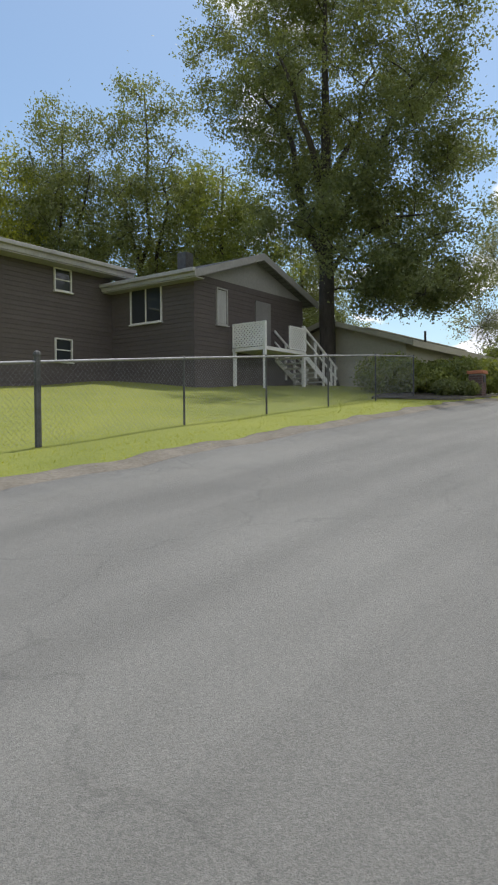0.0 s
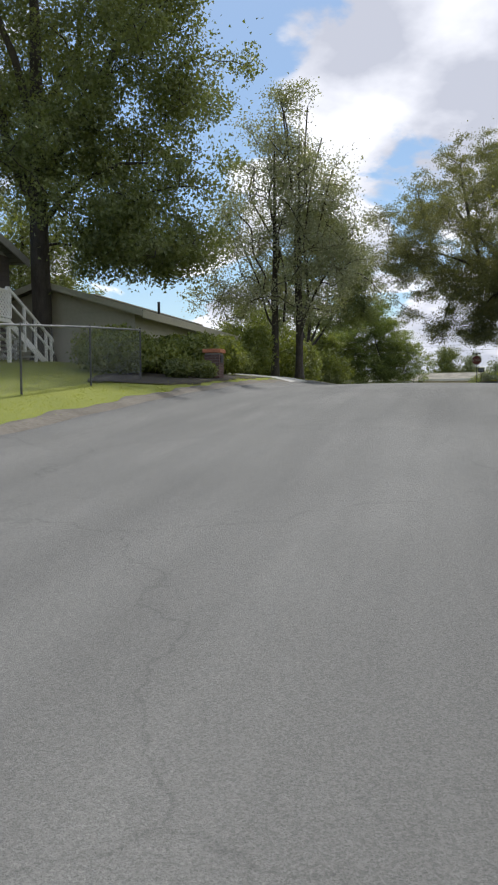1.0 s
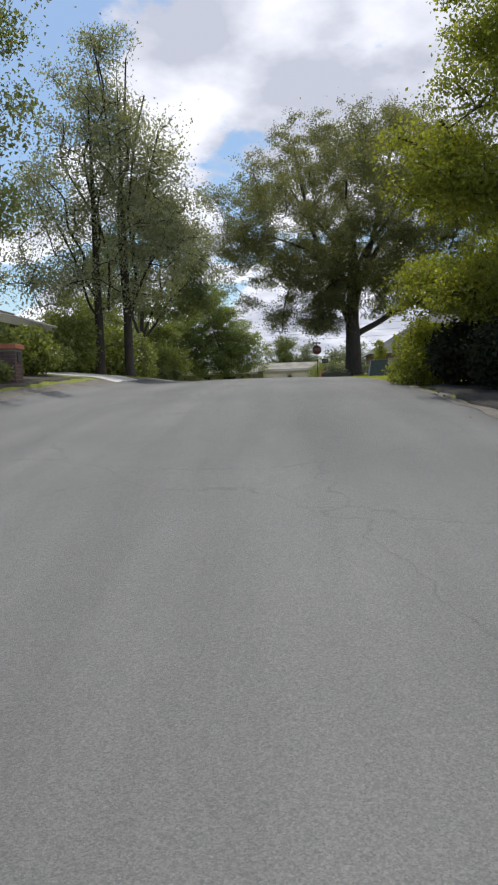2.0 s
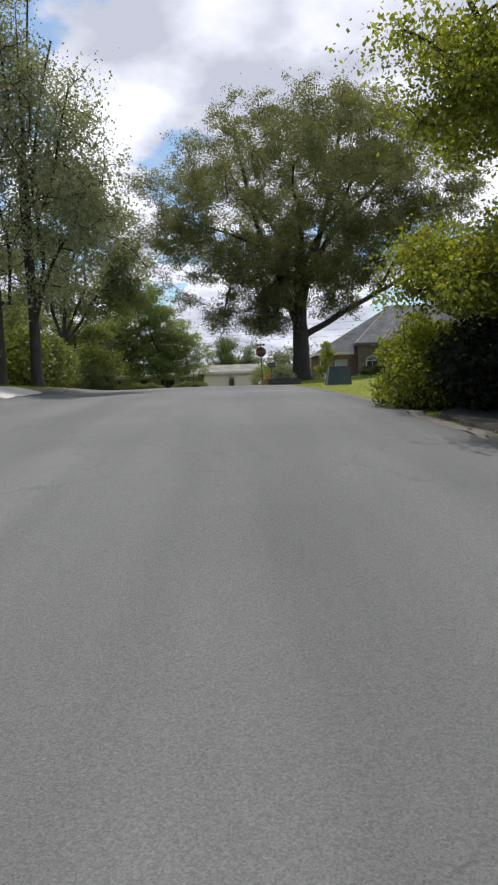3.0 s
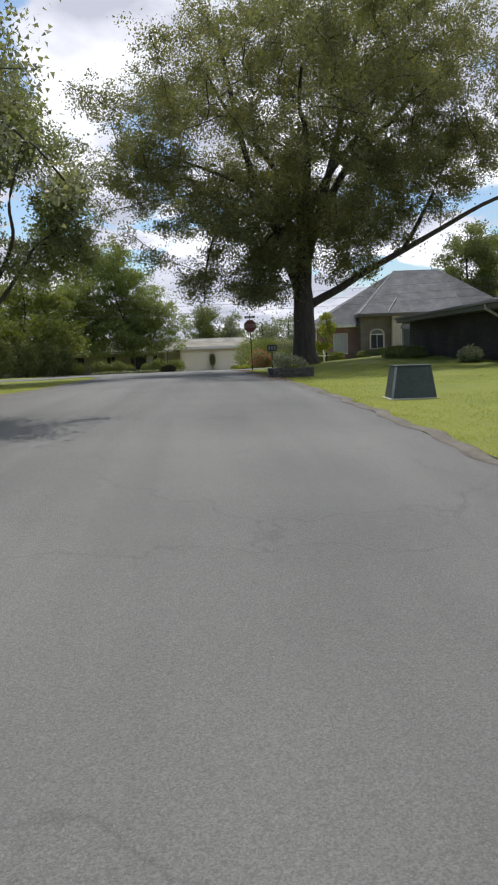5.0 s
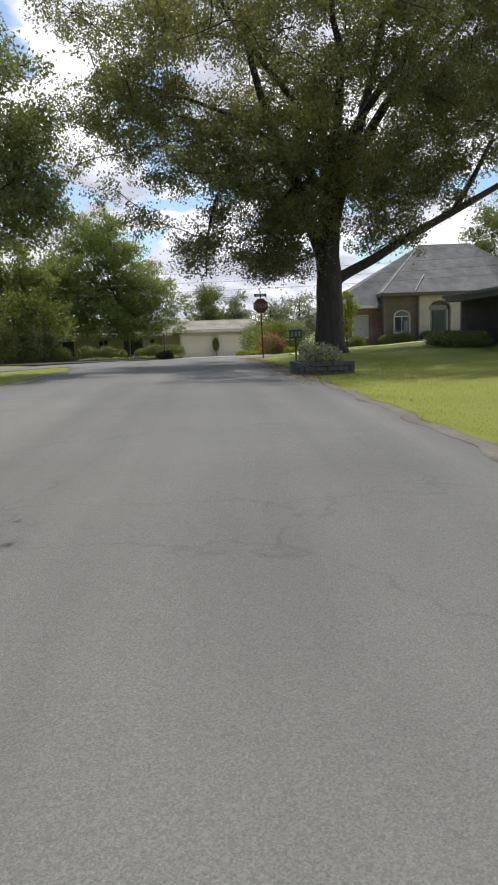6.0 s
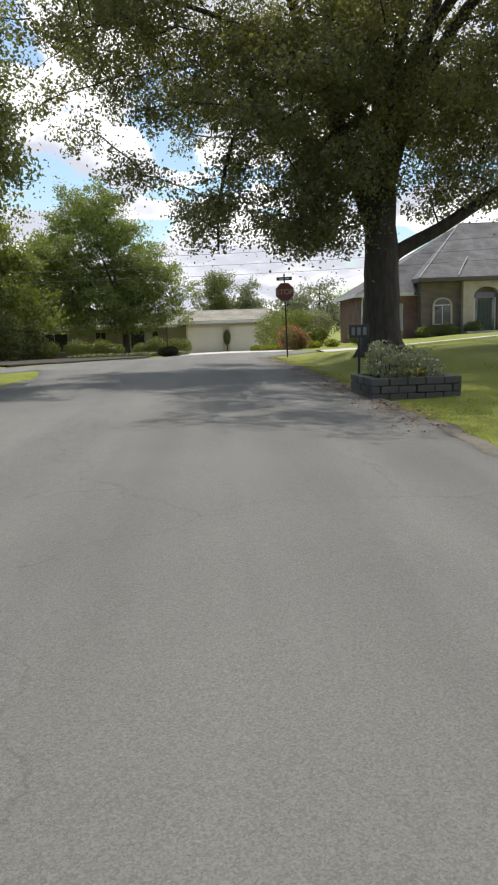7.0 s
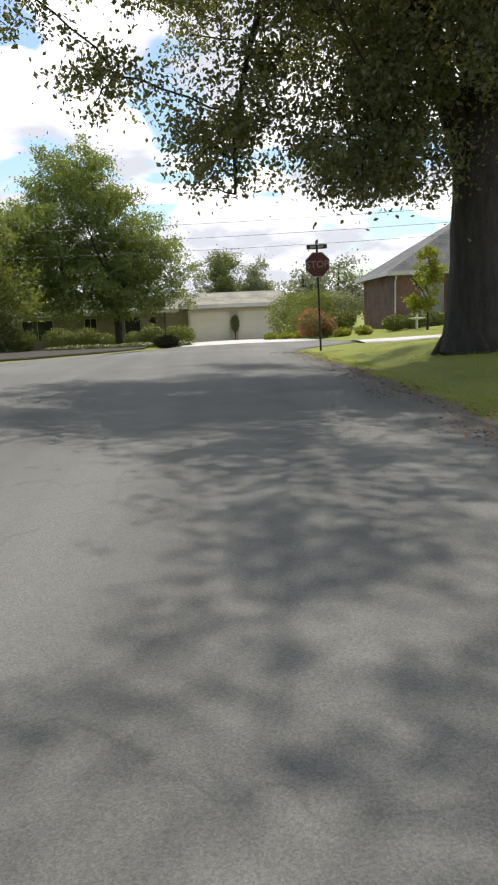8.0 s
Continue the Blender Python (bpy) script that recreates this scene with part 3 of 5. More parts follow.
# dark sheet laid on the lawn in place of the maple's cast shade
ribbon("hedge_shade_patch", [(17.6, -8.7), (20, -9.6), (27.3, -9.4)], [(18.4, -7.2), (20, -7.0), (27.3, -7.2)], 0.03, MULCH_AND_SHADE, "dark patch painting the maple's shade on the lawn below the untrimmed hedge", "bed", 10, 60, 0.0)
# mulch below the bushes; the strip by the street paints the yard tree's shade
ribbon("planting_bed", [(67.0, -10.2), (69.4, -8.5), (72.8, -6.4), (76.4, -5.0)], [(78, -20), (84.6, -14), (85, -9), (85.2, -5.2)], 0.07, MULCH_AND_SHADE, "mulched planting bed before the cream house, tree shade painted into its dark street side", "bed", 12, 60, 0.0)

# ---- houses ----


def slab_roof(parent, name, pts, thick, material, label=""):
    """A roof plane from its outline, thickened downwards."""
    bm = bmesh.new()
    a = [bm.verts.new(p) for p in pts]
    f = bm.faces.new(a)
    r = bmesh.ops.extrude_face_region(bm, geom=[f])
    vs = [v for v in r["geom"] if isinstance(v, bmesh.types.BMVert)]
    bmesh.ops.translate(bm, vec=(0, 0, -thick), verts=vs)
    bmesh.ops.recalc_face_normals(bm, faces=bm.faces)
    return part(name, bm, material, parent, label)


def window(parent, x, y, z, w, h, face, frame_mat=TRIM, bars=(1, 1), glass=None):
    """A framed window in a wall; face turns it: 0 looks to -y, 90 to +x, -90 to -x, 180 to +y. x, y, z: the middle of its foot."""
    e = new("window")
    e.parent = parent
    e.matrix_basis = pose(x, y, z, 0, 0, face)
    t, d = 0.04, 0.06
    bm = bmesh.new()
    box(bm, -w / 2, -d, 0, -w / 2 + t, 0.05, h)
    box(bm, w / 2 - t, -d, 0, w / 2, 0.05, h)
    box(bm, -w / 2 + t, -d, h - t, w / 2 - t, 0.05, h)
    box(bm, -w / 2 + t, -d, 0, w / 2 - t, 0.05, t)
    part("frame", bm, frame_mat, e)
    part("sill", boxm(-w / 2 - 0.03, -d - 0.04, -0.045, w / 2 + 0.03, 0.02, -0.002), frame_mat, e)
    nx, nz = bars
    iw, ih = (w - 2 * t) / nx, (h - 2 * t) / nz
    for i in range(nx):
        for k in range(nz):
            x0, z0 = -w / 2 + t + i * iw, t + k * ih
            part("pane", boxm(x0 + 0.018, -0.012, z0 + 0.018, x0 + iw - 0.018, 0.004, z0 + ih - 0.018), glass or GLASS, e)
    for i in range(1, nx):
        part("mullion", boxm(-w / 2 + t + i * iw - 0.018, -d + 0.01, t, -w / 2 + t + i * iw + 0.018, 0.03, h - t), frame_mat, e)
    for k in range(1, nz):
        part("rail", boxm(-w / 2 + t, -d + 0.015, t + k * ih - 0.02, w / 2 - t, 0.03, t + k * ih + 0.02), frame_mat, e)
    return e


def siding(parent, x0, x1, z0, z1, place, material, rise=0.2, name="siding_board", holes=(), top=None):
    """Lapped boards on a wall: place maps (along, out, up) to the house. top(x): the wall's height where it is a gable."""
    k = 0
    z = z0
    while z < z1 - 0.02:
        h = min(rise, z1 - z)
        spans = [(x0, x1)]
        if top:
            xs = np.linspace(x0, x1, 161)
            ok = [q for q in xs if top(q) > z + h * 0.5]
            if not ok:
                break
            spans = [(min(ok), max(ok))]
        for hx0, hx1, hz0, hz1 in holes:
            if z + h > hz0 + 0.01 and z < hz1 - 0.01:
                spans = [(a, b) for p, q in spans for a, b in ((p, min(q, hx0)), (max(p, hx1), q)) if b - a > 0.03]
        for a, b in spans:
            bm = bmesh.new()
            pts = [(a, 0.012, z), (b, 0.012, z), (b, 0.034, z), (b, 0.012, z + h), (a, 0.012, z + h), (a, 0.034, z)]
            v = [bm.verts.new(place(*p)) for p in pts]
            for q in ((0, 5, 2, 1), (5, 4, 3, 2), (0, 4, 5), (1, 2, 3)):
                bm.faces.new([v[i] for i in q])
            bmesh.ops.recalc_face_normals(bm, faces=bm.faces)
            part(name, bm, material, parent)
        z += h
        k += 1


HEAD = -36.3


def house_dark():
    """Split-level house with dark siding; local x is u, local y is s, from the corner nearest the street."""
    s0, u0 = 17.5, -15.05
    x, y = at(s0, u0)
    h = thing("house", pose(x, y, 0, 0, 0, HEAD), "dark brown split-level house with grey eaves and a lattice porch", "house")
    g0, ez, ea = 2.4, 6.42, 6.95
    # right wing: gable towards the street
    L, D = 6.7, 9.0
    part("wall", boxm(-D, 0, g0, -0.0, L, ez), SIDING_DARK, h)
    pk = ez + 1.1
    part("gable", poly_prism([(-0.16, 0, ez), (-0.16, L, ez), (-0.16, L / 2, pk)], (0.16, 0, 0)), GABLE_GREY, h, "grey gable siding")
    for k in range(25):
        z = 2.9 + k * 0.15
        if z < ez - 0.1:
            part("siding_board", boxm(-3.9, -0.02, z, 0.0, 0.004, z + 0.14), SIDING_DARK, h)
            part("siding_board", boxm(-0.004, -0.02, z, 0.02, L, z + 0.14), SIDING_DARK, h)
    o = 0.45
    for sgn in (0, 1):
        ye, yr = (-o, L / 2) if sgn == 0 else (L + o, L / 2)
        sl = (pk - ez) / (L / 2)
        zl = ez - sl * o + 0.12
        slab_roof(h, "roof", [(-D, ye, zl), (o, ye, zl), (o, yr, pk + 0.12), (-D, yr, pk + 0.12)], 0.14, SHINGLE)
        ya, yb = (ye, yr)
        part("bargeboard", poly_prism([(o, ya, zl - 0.24), (o, yb, pk - 0.12), (o, yb, pk + 0.13), (o, ya, zl + 0.01)], (0.05, 0, 0)), GABLE_GREY, h)
    part("fascia", boxm(-4.0, -o - 0.05, ez - 0.22, o + 0.05, -o - 0.005, ez + 0.02), TRIM_GREY, h)
    part("soffit", boxm(-4.0, -o, ez - 0.26, o, 0, ez - 0.225), TRIM_GREY, h)
    part("gutter", boxm(-4.0, -o - 0.16, ez - 0.1, o + 0.05, -o - 0.052, ez + 0.03, 0.02), TRIM_GREY, h)
    # left wing, two storeys, its long wall towards the street
    A0, A1 = -13.5, 0.0
    part("wall", boxm(-12.0, A0, 2.2, -3.9, A1 - 0.003, ea), SIDING_DARK, h)
    for k in range(27):
        z = 2.85 + k * 0.15
        if z < ea - 0.1:
            part("siding_board", boxm(-3.904, A0, z, -3.88, A1 - 0.03, z + 0.14), SIDING_DARK, h)
    slab_roof(h, "roof", [(-3.9 + 0.6, A0 - 0.4, ea + 0.08), (-3.9 + 0.6, A1 + 0.5, ea + 0.08), (-8, A1 + 0.5, ea + 1.35), (-8, A0 - 0.4, ea + 1.35)], 0.14, SHINGLE)
    slab_roof(h, "roof", [(-12.6, A0 - 0.4, ea + 0.08), (-8, A0 - 0.4, ea + 1.35), (-8, A1 + 0.5, ea + 1.35), (-12.6, A1 + 0.5, ea + 0.08)], 0.14, SHINGLE)
    part("fascia", boxm(-3.3, A0 - 0.4, ea - 0.2, -3.25, A1 + 0.5, ea + 0.08), TRIM_GREY, h)
    part("soffit", boxm(-3.9, A0 - 0.4, ea - 0.24, -3.3, A1 + 0.5, ea - 0.205), TRIM_GREY, h)
    part("gutter", boxm(-3.247, A0 - 0.4, ea - 0.04, -3.13, A1 + 0.5, ea + 0.09, 0.02), TRIM_GREY, h)
    # windows
    window(h, -3.88, -2.22, 5.95, 0.72, 0.76, 90, bars=(1, 2))
    window(h, -3.88, -2.22, 3.6, 0.72, 0.78, 90, bars=(1, 2))
    window(h, -2.15, -0.02, 4.98, 1.5, 1.36, 0, bars=(2, 1))
    window(h, 0.02, 1.42, 4.88, 0.6, 1.25, 90, frame_mat=TRIM_GREY, bars=(1, 1), glass=CURTAIN)
    part("chimney", boxm(-3.6, 3.2, pk - 0.4, -3.15, 3.65, pk + 0.75, 0.02), STEEL_DARK, h, "weathered metal flue chimney")
    part("door", boxm(0.02, 3.4, 4.15, 0.07, 4.35, 6.0), SIDING_GREY, h)
    # porch and stairs
    pz, p0, p1, pw = 4.12, 2.0, 4.6, 1.45
    part("porch_deck", boxm(0.03, p0, pz - 0.12, pw, p1, pz), WHITE, h)
    for px, py, tz in ((0.1, p0 + 0.05, pz), (pw - 0.06, p0 + 0.05, pz + 0.86), (pw - 0.06, p1 - 0.05, pz + 0.95)):
        part("post", boxm(px - 0.05, py - 0.05, 2.6, px + 0.05, py + 0.05, tz), WHITE, h)
    for (ax, ay, bx, by) in ((0.06, p0, pw, p0), (pw, p0 + 1.5, pw, p1)):
        e = new("lattice_panel"); e.parent = h
        dx, dy = bx - ax, by - ay
        ln = math.hypot(dx, dy)
        e.matrix_basis = pose(ax, ay, pz + 0.02, 0, 0, math.degrees(math.atan2(dy, dx)))
        hh = 0.82
        for z0, z1 in ((0, 0.05), (hh - 0.05, hh)):
            part("rail", boxm(0, -0.03, z0, ln, 0.03, z1), WHITE, e)
        for a, b in ((0, 0.05), (ln - 0.05, ln)):
            part("rail", boxm(a, -0.028, 0.051, b, 0.028, hh - 0.051), WHITE, e)
        st = 0.14
        for sg in (1, -1):
            k = -hh
            while k < ln + hh:
                # a diagonal slat clipped to the panel
                t0, t1 = max(0, -k if sg > 0 else k - ln), min(hh, ln - k if sg > 0 else k)
                if t1 - t0 > 0.03:
                    q = [(k + sg * t0, t0), (k + sg * t1, t1)]
                    nx, nz = -sg * 0.0205, 0.0205
                    yy = 0.006 * sg
                    bm = poly_prism([(q[0][0] - nx, yy - 0.005, q[0][1] - nz), (q[1][0] - nx, yy - 0.005, q[1][1] - nz), (q[1][0] + nx, yy - 0.005, q[1][1] + nz), (q[0][0] + nx, yy - 0.005, q[0][1] + nz)], (0, 0.01, 0))
                    part("slat", bm, WHITE, e)
                k += st
    n = 8
    for i in range(n):
        z = pz - (i + 1) * 0.165
        yy = p1 + i * 0.3
        part("tread", boxm(0.1, yy, z - 0.04, pw - 0.05, yy + 0.3, z), WHITE, h)
    for px in (0.08, pw - 0.04):
        a, b = (p1, pz + 0.92), (p1 + n * 0.3, pz - n * 0.165 + 0.92)
        part("handrail", poly_prism([(px - 0.03, a[0], a[1]), (px - 0.03, b[0], b[1]), (px - 0.03, b[0], b[1] - 0.09), (px - 0.03, a[0], a[1] - 0.09)], (0.06, 0, 0)), WHITE, h)
        part("handrail", poly_prism([(px - 0.025, a[0], a[1] - 0.42), (px - 0.025, b[0], b[1] - 0.42), (px - 0.025, b[0], b[1] - 0.49), (px - 0.025, a[0], a[1] - 0.49)], (0.05, 0, 0)), WHITE, h)
        part("stringer", poly_prism([(px - 0.02, a[0], pz - 0.02), (px - 0.02, b[0], pz - n * 0.165 - 0.02), (px - 0.02, b[0], pz - n * 0.165 - 0.26), (px - 0.02, a[0], pz - 0.26)], (0.04, 0, 0)), WHITE, h)
        for i in (2, 4, 6, 7):
            yy, z = p1 + i * 0.3 + 0.15, pz - i * 0.165
            part("post", boxm(px - 0.035, yy - 0.035, z - 0.6, px + 0.035, yy + 0.035, z + 0.78), WHITE, h)
    return h


def house_tan():
    """Long low house behind the hedge, its ridge along the street; local x is u, y is s."""
    x, y = at(25.6, -11.2)
    h = thing("house", pose(x, y, 0, 0, 0, HEAD - 1.5), "long low tan house with a shallow tan roof behind a hedge", "house")
    ez, L, D = 4.7, 21.0, 6.6
    part("wall", boxm(-D, 0, 1.6, 0, L, ez), SIDING_TAN, h)
    pk = ez + 1.0
    o = 0.5
    dz = o * 1.0 / (D / 2)
    slab_roof(h, "roof", [(o, -o, ez - dz + 0.1), (o, L - 4, ez - dz + 0.1), (-D / 2, L - 4, pk + 0.1), (-D / 2, -o, pk + 0.1)], 0.14, SHINGLE_GREEN)
    slab_roof(h, "roof", [(-D - o, -o, ez - dz + 0.1), (-D / 2, -o, pk + 0.1), (-D / 2, L - 4, pk + 0.1), (-D - o, L - 4, ez - dz + 0.1)], 0.14, SHINGLE_GREEN)
    slab_roof(h, "roof", [(o, L - 3.99, ez - dz - 0.1), (o, L + 5, ez - dz - 0.1), (-D / 2, L + 5, pk - 0.35), (-D / 2, L - 3.99, pk - 0.35)], 0.14, SHINGLE, "darker roof of the lower end")
    slab_roof(h, "roof", [(-D - o, L - 3.99, ez - dz - 0.1), (-D / 2, L - 3.99, pk - 0.35), (-D / 2, L + 5, pk - 0.35), (-D - o, L + 5, ez - dz - 0.1)], 0.14, SHINGLE)
    part("wall", boxm(-D, L, 1.6, -0.01, L + 4.6, ez - 0.3), SIDING_DARK, h)
    part("gable", poly_prism([(-D, -0.02, ez), (0, -0.02, ez), (-D / 2, -0.02, pk - 0.06)], (0, 0.15, 0)), SIDING_TAN, h)
    part("fascia", boxm(o, -o, ez - dz - 0.16, o + 0.04, L - 4, ez - dz + 0.1), SIDING_TAN, h)
    for sg in (1, -1):
        a, b = (o if sg > 0 else -D - o, ez - dz), (-D / 2, pk)
        part("bargeboard", poly_prism([(a[0], -o - 0.04, a[1] - 0.1), (b[0], -o - 0.04, b[1] - 0.1), (b[0], -o - 0.04, b[1] + 0.11), (a[0], -o - 0.04, a[1] + 0.11)], (0, 0.035, 0)), SIDING_TAN, h)
    part("ridge_vent", boxm(-D / 2 - 0.12, 3.0, pk + 0.09, -D / 2 + 0.12, L - 6, pk + 0.15, 0.01), SIDING_TAN, h)
    part("vent_pipe", part_pipe(0.06, 0.8), BLACK, h).matrix_basis = pose(-D / 2 + 0.6, 8.0, pk - 0.35)
    for k in (3.0, 7.5, 11.0):
        window(h, 0.02, k, 2.9, 1.5, 1.1, 90, bars=(2, 1))
    return h


def part_pipe(r, hgt, seg=12):
    bm = bmesh.new()
    bmesh.ops.create_cone(bm, cap_ends=True, segments=seg, radius1=r, radius2=r, depth=hgt)
    bmesh.ops.translate(bm, vec=(0, 0, hgt / 2), verts=bm.verts)
    return bm


def house_garage():
    """Low cream house with a double garage at the end of the street; local x is u, y is s from the left front corner of its garage."""
    s0, u0 = 92.6, -3.45
    x, y = at(s0, u0)
    g = gz(s0, 0)
    h = thing("house", pose(x, y, g - 0.16, 0, 0, HEAD), "low cream house with a double garage and pale grey roof", "house")
    W, ez = 6.25, 2.7
    part("wall", boxm(0, 0, -0.5, W, 8, ez), SIDING_CREAM, h)
    for dx, dw in ((0.15, 2.72), (3.42, 2.62)):
        d = new("garage_door"); d.parent = h
        d.matrix_basis = pose(dx, -0.03, 0.02)
        for k in range(4):
            part("panel", boxm(0.02, -0.02, k * 0.54 + 0.003, dw, 0.028, k * 0.54 + 0.537, 0.006), DOOR_CREAM, d)
        part("trim", boxm(-0.1, -0.05, 0, 0.0, 0.02, 2.26), SIDING_CREAM, d)
        part("trim", boxm(dw + 0.02, -0.05, 0, dw + 0.12, 0.02, 2.26), SIDING_CREAM, d)
        part("trim", boxm(-0.1, -0.055, 2.18, dw + 0.12, 0.018, 2.3), SIDING_CREAM, d)
    o = 0.6
    rk = ez + 0.9
    slab_roof(h, "roof", [(-o, -o, ez), (W + o, -o, ez), (W + o, 4, rk), (-o, 4, rk)], 0.16, SHINGLE_TAN)
    slab_roof(h, "roof", [(-o, 8 + o, ez), (-o, 4, rk), (W + o, 4, rk), (W + o, 8 + o, ez)], 0.16, SHINGLE_TAN)
    part("fascia", boxm(-o, -o - 0.05, ez - 0.22, W + o, -o - 0.004, ez + 0.02), TRIM, h)
    # the long wing to the side
    part("wall", boxm(-22, 1.5, -0.5, -0.004, 8, ez - 0.15), BRICK_TAN, h, "tan brick wall")
    slab_roof(h, "roof", [(-22.5, 0.6, ez - 0.2), (-o - 0.01, 0.6, ez - 0.2), (-o - 0.01, 5, ez + 0.75), (-22.5, 5, ez + 0.75)], 0.16, SHINGLE_TAN)
    part("fascia", boxm(-22.5, 0.55, ez - 0.42, -o - 0.01, 0.596, ez - 0.18), TRIM, h)
    for wx, ww in ((-3.4, 2.3), (-6.9, 0.9), (-10.6, 2.2), (-16.5, 2.4)):
        window(h, wx, 1.48, 0.6, ww, 1.5, 0, frame_mat=SIDING_TAN, bars=(2, 1))
    part("wall_panel", boxm(-1.6, 1.46, 0.0, -0.1, 1.497, ez - 0.4), SIDING_TAN, h, "plain tan panel beside the garage")
    part("curtain", boxm(-3.35, 1.462, 0.68, -2.75, 1.466, 2.02), CURTAIN, h)
    return h


def arch_outline(x0, x1, z0, spring, n=10):
    """The outline of an arched opening, counter-clockwise seen from the front."""
    r, c = (x1 - x0) / 2, (x0 + x1) / 2
    return [(x0, z0), (x1, z0)] + [(c + r * math.cos(k * math.pi / n), spring + r * 0.75 * math.sin(k * math.pi / n)) for k in range(n + 1)]


def arched_window(parent, x, y, z0, w, spring, pane_mat=GLASS):
    e = new("window"); e.parent = parent
    e.matrix_basis = pose(x, y, 0)
    out = arch_outline(-w / 2 - 0.13, w / 2 + 0.13, z0 - 0.08, spring)
    inn = arch_outline(-w / 2, w / 2, z0, spring)
    bm = bmesh.new()
    n = len(out)
    rings = [[bm.verts.new((a, d, b)) for a, b in o] for o, d in ((out, 0.0), (out, -0.08), (inn, -0.08), (inn, 0.05))]
    for a, b in zip(rings, rings[1:]):
        for i in range(n):
            bm.faces.new((a[i], a[(i + 1) % n], b[(i + 1) % n], b[i]))
    bmesh.ops.recalc_face_normals(bm, faces=bm.faces)
    part("frame", bm, STONE_TAN, e, "pale arched surround")
    part("pane", poly_prism([(a, 0.0, b) for a, b in inn], (0, 0.02, 0)), pane_mat, e)
    part("rail", boxm(-w / 2, -0.04, spring - 0.03, w / 2, -0.002, spring + 0.03), TRIM, e)
    part("mullion", boxm(-0.02, -0.035, z0, 0.02, -0.002, spring - 0.03), TRIM, e)
    return e


def house_brick():
    """Hipped brick house with an arched porch; local x runs along its front, y into it."""
    h = thing("house", pose(BX, BY, BZ, 0, 0, BTURN), "brown brick house with steep hipped grey roof and arched porch", "house")
    part("wall", boxm(-3.1, 1.1, -0.8, 15.5, 12.0, 2.65), BRICK_WALL, h, "red-brown brick wall")
    part("wall", boxm(0.6, 0.05, -0.8, 9.2, 1.097, 3.4), BRICK_BROWN, h)
    # stucco entrance with an arched recess
    pts = [(3.25, -0.3), (3.95, -0.3), (3.95, 2.2)] + [(4.8 - 0.85 * math.cos(k * math.pi / 10), 2.2 + 0.65 * math.sin(k * math.pi / 10)) for k in range(1, 10)] + [(5.65, 2.2), (5.65, -0.3), (6.35, -0.3), (6.35, 3.4), (3.25, 3.4)]
    part("entrance_wall", poly_prism([(a, -0.4, b) for a, b in pts], (0, 0.44, 0)), STONE_TAN, h, "tan stucco entrance wall")
    d = new("door"); d.parent = h
    d.matrix_basis = pose(4.8, 0.04, 0)
    part("leaf", boxm(-0.45, -0.07, 0.02, 0.45, 0.0, 2.05, 0.01), DOOR_GREEN, d, "dark green front door")
    for k in range(5):
        part("bar", boxm(-0.36 + k * 0.17, -0.095, 0.15, -0.32 + k * 0.17, -0.072, 1.95), BLACK, d)
    part("frame", boxm(-0.72, -0.06, 0.0, -0.64, 0.0, 2.15), TRIM, d)
    part("frame", boxm(0.64, -0.06, 0.0, 0.72, 0.0, 2.15), TRIM, d)
    part("sidelight", boxm(-0.63, -0.04, 0.02, -0.47, 0.0, 2.05), GLASS, d)
    part("sidelight", boxm(0.47, -0.04, 0.02, 0.63, 0.0, 2.05), GLASS, d)
    part("transom", boxm(-0.63, -0.04, 2.1, 0.63, 0.0, 2.5), GLASS, d)
    part("step", boxm(3.3, -1.2, -0.5, 6.3, -0.41, 0.0, 0.02), CONCRETE, h)
    arched_window(h, 2.0, 0.04, 0.55, 1.05, 1.75)
    arched_window(h, 7.5, 0.04, 0.55, 1.05, 1.75)
    window(h, -1.0, 1.09, 0.2, 1.25, 1.75, 0, glass=CURTAIN)
    part("downspout", tube_bm([(-3.15, 0.66, 2.44), (-3.15, 1.0, 2.1), (-3.15, 1.02, -0.3)], 0.05), TRIM, h)
    # roof
    A, B = (5.0, 6.5, 7.7), (9.4, 6.5, 7.7)
    slab_roof(h, "roof", [(-3.6, 0.6, 2.68), (16.0, 0.6, 2.68), B, A], 0.15, SHINGLE)
    slab_roof(h, "roof", [(-3.6, 12.5, 2.68), (-3.6, 0.6, 2.68), A], 0.15, SHINGLE)
    slab_roof(h, "roof", [(16.0, 0.6, 2.68), (16.0, 12.5, 2.68), B], 0.15, SHINGLE)
    slab_roof(h, "roof", [(16.0, 12.5, 2.68), (-3.6, 12.5, 2.68), A, B], 0.15, SHINGLE)
    slab_roof(h, "porch_roof", [(0.3, -0.6, 3.5), (9.6, -0.6, 3.5), (B[0], B[1] - 0.02, B[2] + 0.03), (A[0], A[1] - 0.02, A[2] + 0.03)], 0.1, SHINGLE)
    slab_roof(h, "porch_roof", [(0.3, 1.95, 3.56), (0.3, -0.6, 3.5), (A[0], A[1] - 0.02, A[2] + 0.03)], 0.1, SHINGLE)
    part("ridge_cap", tube_bm([(0.32, -0.58, 3.53), (5.0, 6.48, 7.76)], 0.05), TRIM_GREY, h, "pale hip ridge cap")
    part("ridge_cap", tube_bm([(2.9, -0.45, 3.62), (4.1, 1.6, 4.92)], 0.05), TRIM_GREY, h, "pale hip ridge cap")
    part("ridge_cap", tube_bm([A, B], 0.07), SHINGLE, h)
    part("fascia", boxm(0.3, -0.66, 3.26, 9.6, -0.604, 3.5), SIDING_DARK, h)
    part("fascia", boxm(0.27, -0.6, 3.26, 0.296, 1.1, 3.5), SIDING_DARK, h)
